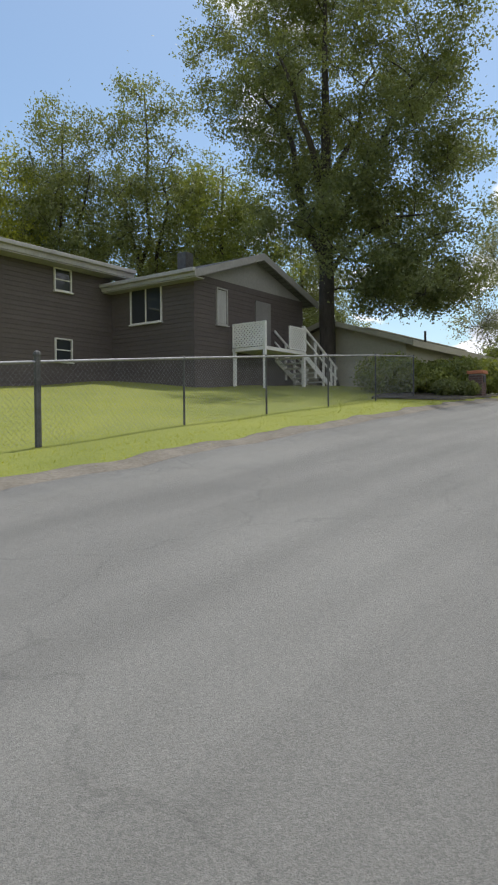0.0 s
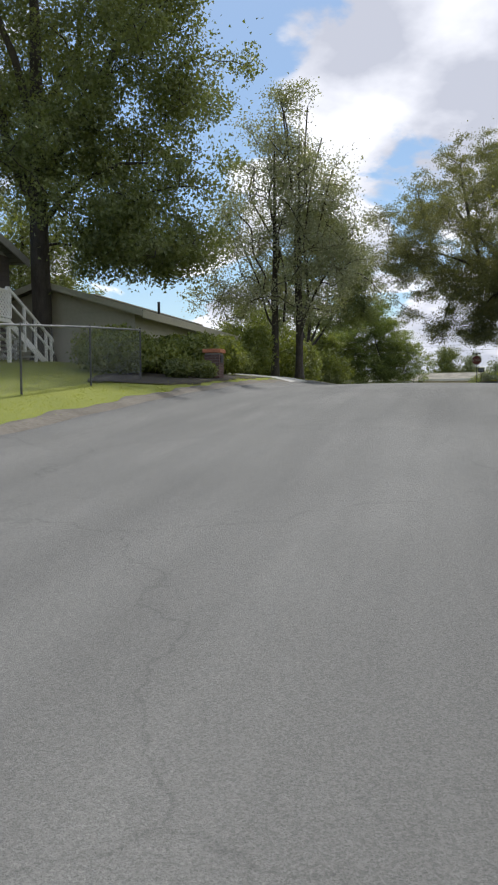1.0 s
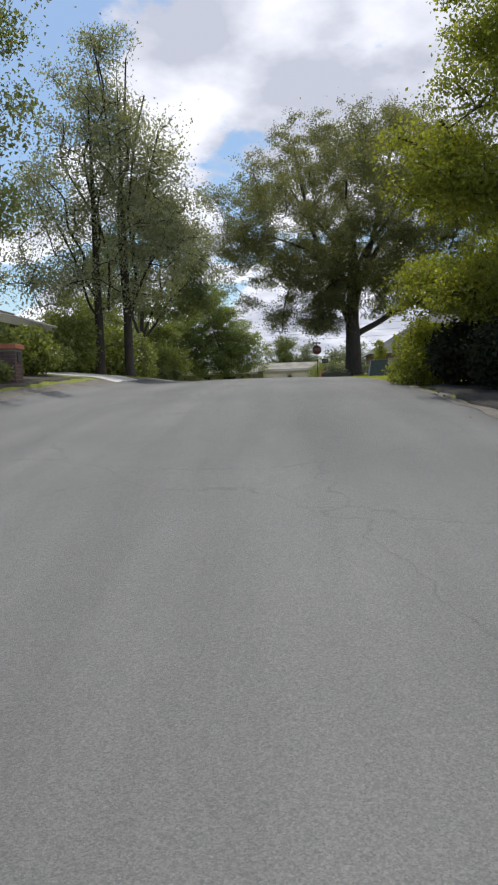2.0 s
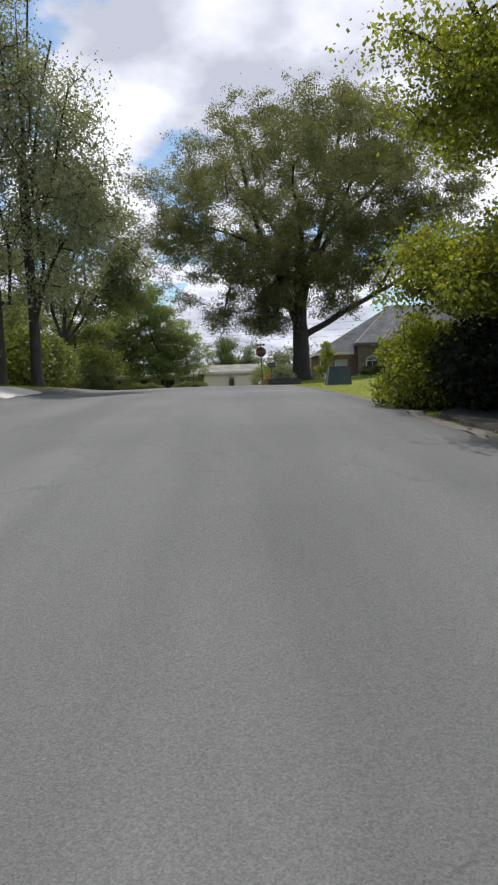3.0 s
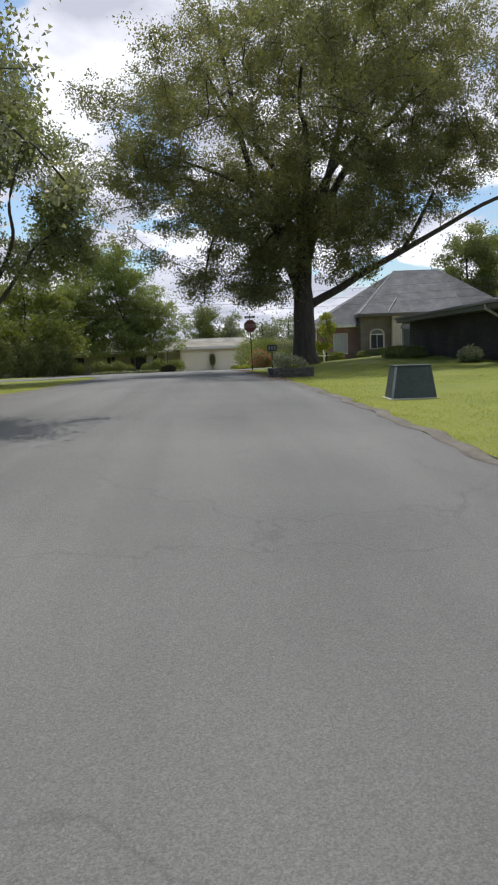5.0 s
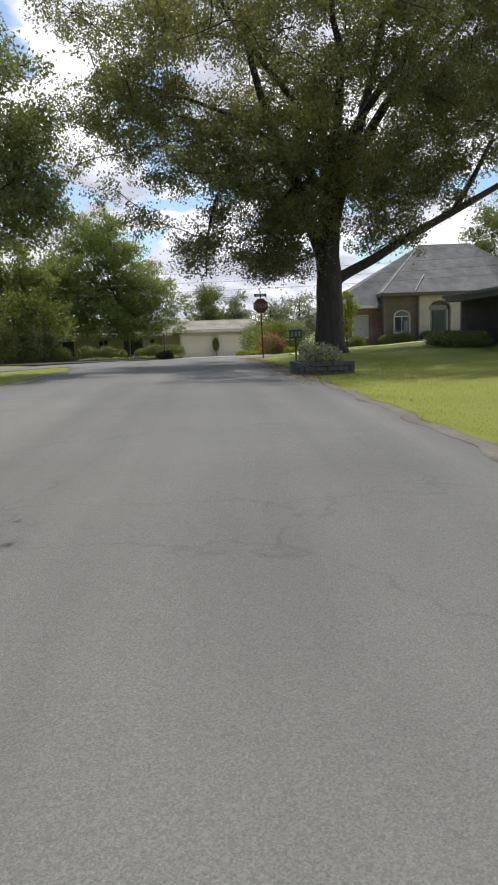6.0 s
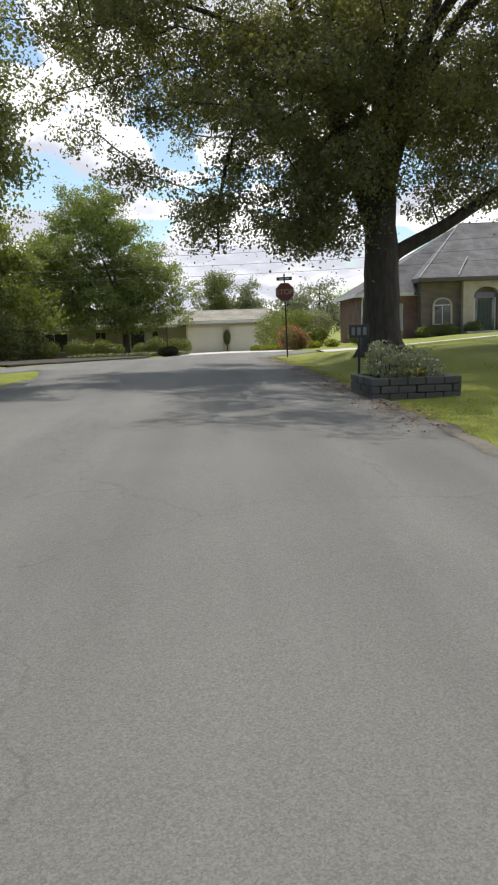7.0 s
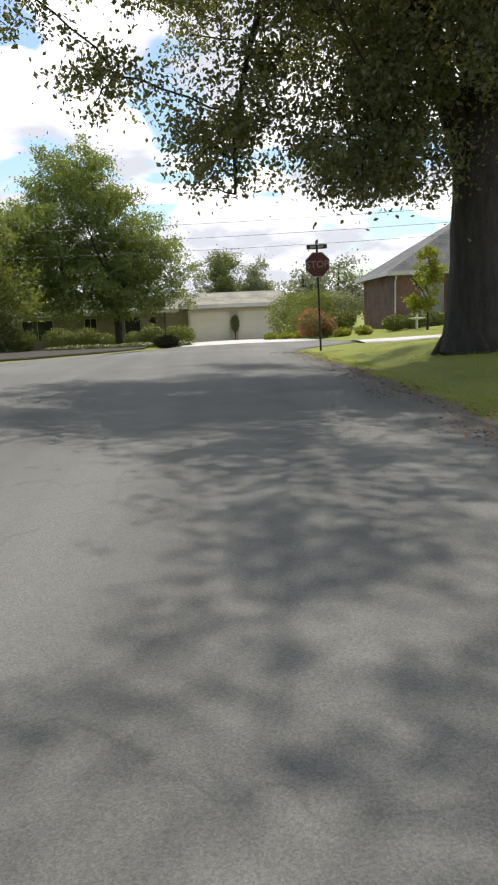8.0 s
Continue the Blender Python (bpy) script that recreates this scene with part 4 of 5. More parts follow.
    part("fascia", boxm(-3.6, 0.54, 2.47, 0.25, 0.596, 2.69), TRIM, h)
    part("fascia", boxm(-3.65, 0.55, 2.47, -3.604, 12.5, 2.69), TRIM, h)
    part("soffit", boxm(-3.6, 0.6, 2.45, 0.58, 1.1, 2.48), TRIM, h)
    part("soffit", boxm(0.3, -0.6, 3.24, 9.6, 0.05, 3.27), SIDING_DARK, h)
    return h


def tube_bm(pts, r, seg=8):
    """A round bar through the points."""
    v, f = tube_arrays([[(*p, r) for p in pts]], seg)
    bm = bmesh.new()
    vs = [bm.verts.new(q) for q in v]
    for q in f:
        bm.faces.new([vs[i] for i in q])
    bm.faces.new(vs[:seg][::-1])
    bm.faces.new(vs[-seg:])
    return bm


def house_low():
    """Low dark-walled house beside the lawn, its long eave along the street; local x is u, y is s."""
    x, y = at(46.3, 8.9)
    g = 2.6
    h = thing("house", pose(x, y, g, 0, 0, HEAD), "low dark brown house with a long eave and white downspout", "house")
    ez = 2.1
    part("wall", boxm(0, 0, -0.8, 10, 11.0, ez), BRICK_DARK, h, "dark brown brick wall")
    part("wall", boxm(1.4, -10.7, -0.8, 10, -0.004, ez), SIDING_TAN, h)
    slab_roof(h, "roof", [(-0.6, -11.1, ez + 0.02), (-0.6, 11.1, ez + 0.02), (5, 11.1, ez + 1.0), (5, -11.1, ez + 1.0)], 0.14, SHINGLE)
    slab_roof(h, "roof", [(10.6, -11.1, ez + 0.02), (5, -11.1, ez + 1.0), (5, 11.1, ez + 1.0), (10.6, 11.1, ez + 0.02)], 0.14, SHINGLE)
    part("fascia", boxm(-0.65, -11.1, ez - 0.2, -0.64, 11.1, ez + 0.03), SIDING_GREY, h)
    part("gutter", boxm(-0.77, -11.1, ez - 0.06, -0.653, 11.1, ez + 0.05, 0.02), SIDING_GREY, h)
    part("soffit", boxm(-0.6, -11.1, ez - 0.22, 0.0, 11.1, ez - 0.19), SIDING_GREY, h)
    part("downspout", tube_bm([(-0.71, 0.1, ez - 0.05), (-0.69, 0.1, ez - 0.2), (-0.1, 0.05, ez - 0.55), (-0.06, 0.05, ez - 0.7), (-0.06, 0.05, -0.1)], 0.05), TRIM, h, "white downspout")
    window(h, 1.38, -4.0, 0.5, 1.6, 1.1, -90, bars=(2, 1))
    part("step", boxm(-1.2, -0.6, -0.7, -0.02, 0.6, 0.02, 0.02), CONCRETE, h)
    return h


BX, BY, BZ, BTURN = 58.6, 59.8, 2.75, -39.0
house_dark()
house_tan()
house_garage()
house_brick()
house_low()

# ---- trees ----
make_tree("oak_tree", 58.4, 3.75, 11, 0.58, 3.0,
          [((0.1, 0, 2.75), [(0.6, 0, 3.15), (1.8, -0.1, 3.75), (3.15, -0.2, 4.55), (5.0, -0.4, 5.5), (6.9, -0.5, 6.5), (9.0, -0.8, 7.6), (11.2, -1.0, 8.4)], 0.25, 0.0), ((5.0, -0.4, 5.5), [(5.8, -0.4, 6.8), (6.8, -0.3, 8.7), (7.8, 0, 11)], 0.13, 0.0), ((-0.2, 0, 3.8), [(-0.6, 0, 4.9), (-1.15, -0.1, 6.5), (-1.95, -0.2, 8.2), (-2.9, -0.4, 11), (-3.9, -0.5, 16.0)], 0.3, 0.0), ((0.12, 0, 5.0), [(0.5, 0, 6.3), (1.1, 0, 8.2), (2.0, 0.1, 11.5), (3.2, 0.3, 17)], 0.32, 0.0),
           ((-1.4, -0.1, 7.0), [(-2.6, -0.3, 8.6), (-5.0, -0.5, 9.7), (-8.8, -0.6, 10.8)], 0.13, 0.0), ((0.1, 0.1, 5.0), (1, 7.5, 12.5), 0.25, 0.08), ((0, -0.1, 5.6), (-1, -7.5, 11.5), 0.22, 0.08), ((0.1, 0, 5.5), (7.0, 1, 15), 0.25, 0.05), ((-0.1, 0, 7.4), [(-2.4, -0.6, 7.9), (-4.2, -0.9, 6.7), (-4.9, -0.9, 4.6), (-5.0, -0.8, 3.2)], 0.1, 0.0), ((-0.1, 0, 6.6), [(-1.1, -0.4, 6.7), (-1.9, -0.7, 6.0), (-2.3, -0.8, 4.6)], 0.09, 0.0), ((0, 0, 6.0), (-4.5, -3, 13), 0.2, 0.05), ((0, 0, 6.0), (4.0, -4, 13), 0.2, 0.05), ((0.28, 0.12, 0.6), [(0.56, 0.24, 0.22), (0.78, 0.5, -0.12)], 0.2, 0.0), ((-0.01, 0.30, 0.6), [(-0.02, 0.6, 0.22), (-0.2, 0.85, -0.12)], 0.2, 0.0), ((-0.27, 0.13, 0.6), [(-0.54, 0.24, 0.22), (-0.82, 0.24, -0.12)], 0.2, 0.0), ((-0.06, -0.29, 0.6), [(-0.12, -0.58, 0.22), (-0.02, -0.88, -0.12)], 0.2, 0.0), ((0.19, -0.23, 0.6), [(0.4, -0.48, 0.22), (0.7, -0.6, -0.12)], 0.2, 0.0)],
          [(0, 0, 12.5, 7, 7, 5), (-3.3, 0, 15.4, 3.5, 4, 2.9), (3.4, 0, 15.8, 3.7, 4, 3.1), (-8.0, 0, 11.5, 3.3, 4.5, 3.2), (-6.9, -1.6, 9.0, 2.6, 3.2, 1.6), (-9.0, -1, 9.0, 2.6, 3.2, 2.4), (8.4, 0, 12.5, 4, 5, 3.6), (6.5, 0, 15.2, 3.4, 4, 2.8),
           (-2.4, -1.5, 7.6, 2.8, 3.5, 1.5), (0, -7, 11, 5, 4, 3.4), (1, 7, 11.5, 5, 4, 4), (3, -3, 8.8, 3, 3, 1.6), (10, -1, 11, 2.5, 3, 2), (-5, 3, 9, 4, 4, 3), (-4.9, -0.8, 3.7, 0.85, 1.2, 1.2), (-4.9, -0.8, 3.7, 0.85, 1.2, 1.2), (-4.8, -0.9, 5.0, 0.95, 1.2, 1.0), (-4.8, -0.9, 5.0, 0.95, 1.2, 1.0), (-4.2, -0.9, 6.2, 1.2, 1.3, 0.9), (-2.4, -0.8, 4.3, 1.4, 1.7, 1.2), (-2.4, -0.8, 4.3, 1.4, 1.7, 1.2), (-2.4, -0.8, 4.3, 1.4, 1.7, 1.2), (-1.7, -0.6, 5.5, 1.5, 1.4, 0.9), (-7.4, -0.8, 6.5, 1.4, 1.8, 1.3), (-2.0, 0, 6.6, 2.9, 3.0, 1.9), (2.6, 0.8, 7.2, 2.8, 2.6, 1.7), (-0.8, 1.5, 5.6, 2.0, 1.6, 1.3), (7, 0, 9.8, 3.0, 3.5, 1.8), (5.4, -0.5, 7.6, 1.6, 1.6, 1.0), (3.6, -0.4, 4.9, 0.6, 0.7, 0.7), (4.6, 0.5, 8.4, 2.5, 3, 1.8), (0, -7.5, 13.3, 4.5, 3.5, 3), (4, -6.5, 13.3, 3.0, 3.0, 2), (-4.5, -6.5, 11.5, 3.5, 3.5, 2.4), (2.0, -0.3, 5.2, 1.4, 1.4, 0.8), (2.0, -0.3, 5.2, 1.4, 1.4, 0.8), (4.0, -0.3, 6.5, 1.8, 1.8, 1.0), (1.3, 0.3, 4.7, 0.8, 1.0, 0.6), (-1.3, 0.2, 4.6, 1.0, 1.2, 1.0), (-5, -1, 10.5, 3.5, 4, 3), (-4.2, -2, 7.4, 2.4, 2.6, 1.5), (-7.5, -0.5, 12.5, 2.6, 3.4, 2.4), (4, 0, 13.5, 3.5, 3.5, 3), (7, -1, 11, 3, 3, 2.4), (0, -4.5, 8.2, 3.0, 2, 1.9), (-2.6, -4, 7.4, 2.2, 1.8, 1.5), (2.8, -4, 8.2, 2.4, 1.8, 1.7),
           (0.2, -2.0, 6.6, 2.6, 1.4, 1.2), (0.2, -2.0, 6.6, 2.6, 1.4, 1.2), (-1.6, -2.5, 5.6, 1.6, 1.2, 1.1), (-2.1, -0.8, 3.75, 1.3, 1.3, 0.8), (-2.1, -0.8, 3.75, 1.3, 1.3, 0.8), (0.1, -1.2, 5.6, 2.2, 1.2, 0.9), (2.8, 0.4, 7.0, 2.6, 2.2, 1.4), (5.0, 0, 8.2, 2.4, 2.4, 1.4), (2.4, 0.2, 5.6, 1.4, 1.4, 0.8)],
          6700, 64, 0.275, 0.102, LEAF_OAK, BARK, "broad old oak with a heavy trunk and spreading limbs", shell=0.35, flare=1.4, boughs=670, bough_r=0.88, top_z=8.5, taper=0.6, fine=False)
make_tree("maple_tree", 24.9, -14.3, 12, 0.34, 5.0,
          [((0, 0, 5), (-3.5, 0, 13), 0.2, 0.08), ((0, 0, 6), (4.5, 0.5, 12), 0.2, 0.08), ((0, 0, 6.5), (0.5, 3.5, 14), 0.17, 0.05), ((0, 0, 7), (0, -3.5, 12), 0.17, 0.05), ((0, 0, 4.4), (4.5, -0.5, 6), 0.12, 0.15)],
          [(0, 0, 11.5, 4.6, 4.4, 5.5), (-3, 0, 14, 3, 3.5, 4), (3.6, 0, 12.5, 2.8, 3.2, 4), (0.6, 0, 18, 4, 4, 3.5), (4.0, 0, 6.2, 2.2, 2.6, 2.0), (-2.2, 0, 7.5, 2.3, 3, 2.5), (5.0, 0.5, 9.3, 1.8, 2.2, 2), (1.0, 0, 7.0, 2.3, 2.6, 2), (4.6, -1, 4.0, 1.7, 2, 1.6), (2.4, 0, 4.8, 2.0, 2.2, 1.4), (4.5, -0.6, 3.6, 1.5, 1.8, 1.2), (2.6, 0.6, 3.9, 1.6, 1.8, 1.0)],
          2600, 74, 0.34, 0.113, LEAF_DARK, BARK, "tall dark-leaved maple beside a house", top_z=17, boughs=260, bough_r=1.0)
make_tree("sweetgum_tree", 34.9, -8.55, 13, 0.18, 2.0,
          [((0, 0, 2), (0.2, 0, 12.6), 0.06, 0.0), ((0.2, 0, 2.5), (-1.7, 0, 7.4), 0.06, 0.05), ((1.1, 0, 2), (2.6, 0, 9), 0.055, 0.04), ((1.1, 0, 2), (1.4, 0.5, 12), 0.06, 0.0), ((1.1, 0, 1.6), (3.2, -0.5, 6), 0.06, 0.1), ((0, 0, 2.5), (-1.0, 0.4, 9.6), 0.06, 0.0), ((0.4, 0, 2.5), (0.5, -0.5, 11.5), 0.05, 0.0), ((1.2, 0, 2.2), (2.1, 0.2, 10.5), 0.05, 0.0), ((0, 0, 2.2), (-1.6, -0.3, 6.4), 0.05, 0.03)],
          [(0.1, 0, 7.5, 2.7, 2.8, 3.5), (0.2, 0, 10.0, 1.15, 1.7, 2.2), (1.0, 0, 9.6, 1.1, 1.6, 2.2), (2.0, 0, 7.8, 1.5, 2, 2.1), (0.55, 0, 12.6, 0.6, 0.8, 1.2), (-1.9, 0, 6.0, 1.9, 2, 2.2), (2.3, 0, 5.8, 1.8, 2, 2.4), (0.5, 0, 4, 2.8, 2.4, 1.6), (3.2, 0, 4.5, 1.6, 1.8, 1.8), (-2.4, 0, 3.6, 1.6, 1.8, 1.2)],
          1980, 28, 0.3, 0.1, LEAF_GREY, BARK, "slender two-stemmed tree with sparse pale leaves", trunks=((0, 0), (1.1, 0.1)), top_z=11.5, taper=0.94, shell=0.2, boughs=220, bough_r=0.75)
make_tree("shade_tree", 88.5, -7.7, 14, 0.26, 2.4,
          [((0, 0, 2.2), (-4.4, 0, 6.6), 0.12, 0.1), ((0, 0, 2.4), (2.4, 0, 6), 0.12, 0.1), ((0, 0, 2.4), (-1.3, 0, 11), 0.15, 0.0), ((0, 0, 2.4), (-1, 2.8, 7.6), 0.1, 0.1), ((0, 0, 2.4), (-1, -2.8, 7), 0.1, 0.1)],
          [(-1.54, 0, 10.67, 2.2, 2.42, 2.09), (-2.86, 0, 7.7, 3.52, 3.52, 2.53), (0.22, 0, 7.26, 2.75, 3.08, 2.53), (1.76, 0, 4.95, 2.64, 2.86, 1.98), (-5.28, 0, 5.94, 2.86, 3.3, 2.42), (-1.65, 0, 4.4, 3.85, 3.52, 1.98), (-5.06, 0, 3.41, 2.75, 2.86, 1.43), (2.2, 0, 3.3, 1.98, 2.2, 1.1), (-1.2, -1.6, 2.9, 3.2, 2.0, 0.9), (-7.04, 0, 4.84, 2.09, 2.53, 2.2)],
          2080, 64, 0.34, 0.145, LEAF_SHADE, BARK, "rounded bright green shade tree in a front yard", boughs=260, bough_r=1.0)
make_tree("corner_tree", 52.6, -10.3, 15, 0.2, 3.0,
          [((0, 0, 2.8), (3.2, 2.2, 7), 0.1, 0.1), ((0, 0, 2.8), (-2.5, 0, 8), 0.1, 0.08), ((0, 0, 3), (0.8, 1.5, 11.5), 0.13, 0.0), ((0, 0, 3), (2.4, -1.5, 9.5), 0.1, 0.05)],
          [(0.6, 1.5, 9.6, 3.0, 3.2, 2.6), (2.4, 2.6, 6.6, 2.0, 2.4, 1.6), (-1.8, 0.6, 7.6, 2.6, 2.8, 2.2), (0.6, 2.0, 12.0, 2.0, 2.4, 1.5), (2.7, 0.6, 9.0, 1.4, 2, 1.6), (-1.0, 0, 5.4, 2.4, 2.4, 1.2), (2.2, 2.4, 5.0, 1.7, 2.2, 1.3), (3.6, 2.4, 5.8, 1.3, 1.6, 1.1), (3.3, 1.6, 7.2, 1.2, 1.5, 1.0)],
          1170, 52, 0.3, 0.125, LEAF_CORNER, BARK, "open-crowned tree at the corner of the side street", boughs=146, bough_r=0.75, shell=0.25)
for s, u, sc, seed, tall in ((81, -15.5, 0.9, 21, 9), (68, -19.5, 0.85, 22, 8), (76, -19.5, 1.0, 23, 9)):
    make_tree("yard_tree", s, u, seed, 0.2, 2.2,
              [((0, 0, 2.2), (-3, 0, 6), 0.1, 0.1), ((0, 0, 2.2), (3, 0, 6), 0.1, 0.1), ((0, 0, 2.5), (0, 0, tall), 0.12, 0.0)],
              [(0, 0, 5 * sc, 3.6, 3.6, 3.2 * sc), (0.3, 0, 7.6 * sc, 2.4, 2.4, 2 * sc), (-2.2, 0, 3.2, 2.6, 2.6, 1.8), (2.2, 0, 3.2, 2.4, 2.6, 1.8)],
              560, 38, 0.42, 0.215, LEAF_GREEN, BARK, "leafy green tree beside the side street", boughs=93, bough_r=1.0)
for x, y, hgt, w, mat, seed in ((-17, 42, 16.5, 5.5, LEAF_YELLOW, 31), (-11.5, 44, 18.6, 5, LEAF_DARK, 32), (-6.5, 45, 21.0, 5.4, LEAF_DARK, 33), (-3.6, 48, 17, 4.5, LEAF_GREEN, 37), (-14.5, 47, 18, 5, LEAF_DARK, 38), (-1.5, 44, 15.5, 4.5, LEAF_GREEN, 34), (-23, 40, 15, 5, LEAF_YELLOW, 35), (4, 52, 14, 5, LEAF_DARK, 36)):
    make_tree("background_tree", x * SX + y * SY, x * SY - y * SX, seed, 0.28, 4,
              [((0, 0, 4), (-2.5, 0, hgt * 0.7), 0.15, 0.05), ((0, 0, 4), (2.5, 0, hgt * 0.7), 0.15, 0.05), ((0, 0, 4), (0, 0, hgt * 0.9), 0.18, 0)],
              [(0, 0, hgt * 0.5, w * 0.75, w * 0.7, hgt * 0.28), (0.4, 0, hgt * 0.75, w * 0.55, w * 0.55, hgt * 0.2), (-w * 0.4, 0, hgt * 0.4, w * 0.5, w * 0.5, hgt * 0.2), (w * 0.4, 0, hgt * 0.42, w * 0.5, w * 0.5, hgt * 0.2)],
              742, 48, 0.44, 0.162, mat, BARK, "tall tree standing behind the dark house", shell=0.3, boughs=106, bough_r=1.35)
for s, u, hgt, w, mat, seed in ((124, -0.9, 10, 3.5, LEAF_DARK, 51), (126, 3.2, 8.2, 2.4, LEAF_SAGE, 52), (94, 26.2, 13.8, 4.7, LEAF_DARK, 62), (95, 29.5, 13.0, 5.0, LEAF_GREEN, 63), (84, 30, 12, 5, LEAF_GREEN, 55), (99, 5.3, 5.0, 2.6, LEAF_SAGE, 56), (101, 8.6, 5.9, 3.2, LEAF_SAGE, 57), (60, -34, 11, 6, LEAF_GREEN, 61)):
    make_tree("far_tree", s, u, seed, 0.25, 2.0,
              [((0, 0, 2), (-w * 0.5, 0, hgt * 0.6), 0.12, 0.05), ((0, 0, 2), (w * 0.5, 0, hgt * 0.6), 0.12, 0.05), ((0, 0, 2), (0, 0, hgt * 0.9), 0.15, 0)],
              [(0, 0, hgt * 0.52, w * 0.8, w * 0.7, hgt * 0.3), (0.4, 0, hgt * 0.8, w * 0.5, w * 0.5, hgt * 0.18), (-w * 0.4, 0, hgt * 0.36, w * 0.5, w * 0.5, hgt * 0.18), (w * 0.4, 0, hgt * 0.4, w * 0.5, w * 0.5, hgt * 0.18)],
              *((480, 30) if u < -20 else (840, 46) if w > 4 else (480, 12) if s < 110 else (480, 42)), 0.42, 0.2, mat, BARK, "leafy tree rising behind the houses", shell=0.3, boughs=110 if w > 4 else 80, bough_r=0.95)
make_tree("roadside_tree", 21.6, 3.5, 41, 0.12, 1.4,
          [((0, 0, 1.4), (-1.6, 0.7, 2.3), 0.06, 0.1), ((0, 0, 1.4), (-2.3, -1.3, 4.6), 0.07, 0.05), ((0, 0, 1.4), (-1.3, -1.2, 7.2), 0.08, 0), ((0, 0, 1.4), (0.6, -1.0, 6.0), 0.07, 0)],
          [(-1.5, 0.9, 1.95, 1.0, 1.1, 0.6), (-1.5, 0.9, 1.95, 1.0, 1.1, 0.6), (-1.5, 0.9, 1.95, 1.0, 1.1, 0.6), (-0.35, 1.0, 2.25, 1.3, 1.3, 0.8), (-0.35, 1.0, 2.25, 1.3, 1.3, 0.8), (-1.2, -0.2, 2.0, 1.0, 1.1, 0.7), (-1.2, -0.2, 2.0, 1.0, 1.1, 0.7), (-2.4, -1.3, 3.5, 0.65, 0.7, 0.6), (-2.1, -1.3, 4.6, 0.9, 0.8, 0.7), (-2.1, -1.3, 4.6, 0.9, 0.8, 0.7), (-1.6, -1.0, 3.6, 0.9, 0.9, 0.8), (-1.6, -1.0, 3.6, 0.9, 0.9, 0.8), (-1.5, -1.2, 6.0, 0.9, 0.9, 0.9),
           (-1.6, -1.2, 6.1, 1.0, 0.9, 0.9), (-1.0, -1.2, 7.4, 1.0, 1.0, 0.8), (-0.6, -0.9, 3.2, 1.2, 1.1, 1.0), (0.4, 0.6, 1.9, 1.5, 1.5, 0.7), (0.4, 0.6, 1.9, 1.5, 1.5, 0.7), (1.0, -0.6, 3, 2.0, 1.8, 1.4), (0.6, -1.2, 5.4, 1.6, 1.3, 1.7)],
          1920, 62, 0.2, 0.066, LEAF_YELLOW, BARK, "young yellow-green tree by the roadside", shell=0.3, boughs=160, bough_r=0.5, fine=False)
make_tree("sapling", 76.0, 8.15, 43, 0.05, 1.0,
          [((0, 0, 1.0), (0, 0, 3.4), 0.03, 0.0), ((0, 0, 1.2), (-0.8, 0, 2.4), 0.02, 0.1)],
          [(0, 0, 2.4, 0.8, 0.8, 1.0), (-0.3, 0, 1.5, 0.7, 0.7, 0.5), (0.1, 0, 3.3, 0.4, 0.4, 0.5)],
          130, 34, 0.14, 0.12, LEAF_YELLOW, BARK, "young bright green sapling on the lawn", boughs=26, bough_r=0.35)

# ---- shrubs and beds ----
make_bush("roadside_shrub", 23.4, 1.5, 42, [(0, 0, 0.75, 0.55, 0.6, 0.5), (0.2, 0.35, 1.1, 0.4, 0.45, 0.32), (-0.3, -0.35, 0.55, 0.42, 0.45, 0.36), (-0.35, 0.3, 0.9, 0.32, 0.35, 0.3), (0.3, -0.4, 1.0, 0.35, 0.4, 0.32), (-0.1, -0.1, 1.25, 0.3, 0.3, 0.24), (-0.35, -0.1, 0.28, 0.5, 0.6, 0.34), (0.3, -0.2, 0.28, 0.6, 0.6, 0.34), (-0.1, -0.6, 0.3, 0.45, 0.4, 0.36)], 11500, 0.062, LEAF_YELLOW, "ragged yellow-green shrub leaning over the road edge", fine=False)
# shade below the tree is put into the leaf colour of these shrubs
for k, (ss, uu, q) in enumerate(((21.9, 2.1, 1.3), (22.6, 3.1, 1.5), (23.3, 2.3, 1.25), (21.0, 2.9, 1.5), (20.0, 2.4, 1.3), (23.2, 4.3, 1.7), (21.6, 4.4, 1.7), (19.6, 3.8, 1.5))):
    make_bush("shade_tinted_shrub", ss, uu, 300 + k, [(0, 0, q * 0.5, 0.85, 0.85, q * 0.5), (0.1, 0.2, q * 0.75, 0.6, 0.6, q * 0.3)], 5200, 0.1, LEAF_DEEP, "dense shrub below the roadside tree, shade put into its near-black leaf colour", group="dark shrubs below the roadside tree")
for k, (u, r, hgt) in enumerate(((-11.57, 1.224, 0.6), (-9.6, 1.224, 0.6), (-8.19, 0.9996, 0.6), (-7.2, 0.5304, 0.42), (-5.84, 0.6528, 0.44), (-4.9, 0.8568, 0.62), (-3.58, 1.224, 0.56))):
    make_bush("clipped_bush", 80.0, u, 60 + k, [(0, 0, hgt * 0.95, r * 0.72, 0.75, hgt * 0.95)], 5500, 0.075, LEAF_HEDGE, "clipped rounded yellow-green bush before the cream house", group="bushes before the cream house")
for k, (u, w) in enumerate(((-8.4, 1.7), (-5.6, 1.4), (-3.7, 0.8))):
    make_bush("border_flowers", 79.1, u, 80 + k, [(0, 0, 0.12, w, 0.4, 0.16)], 2600, 0.09, LEAF_HEDGE, "low pale-flowering border plants along the bed", "flowers", extra=(("petals", 700, 0.07, PETAL_WHITE),))
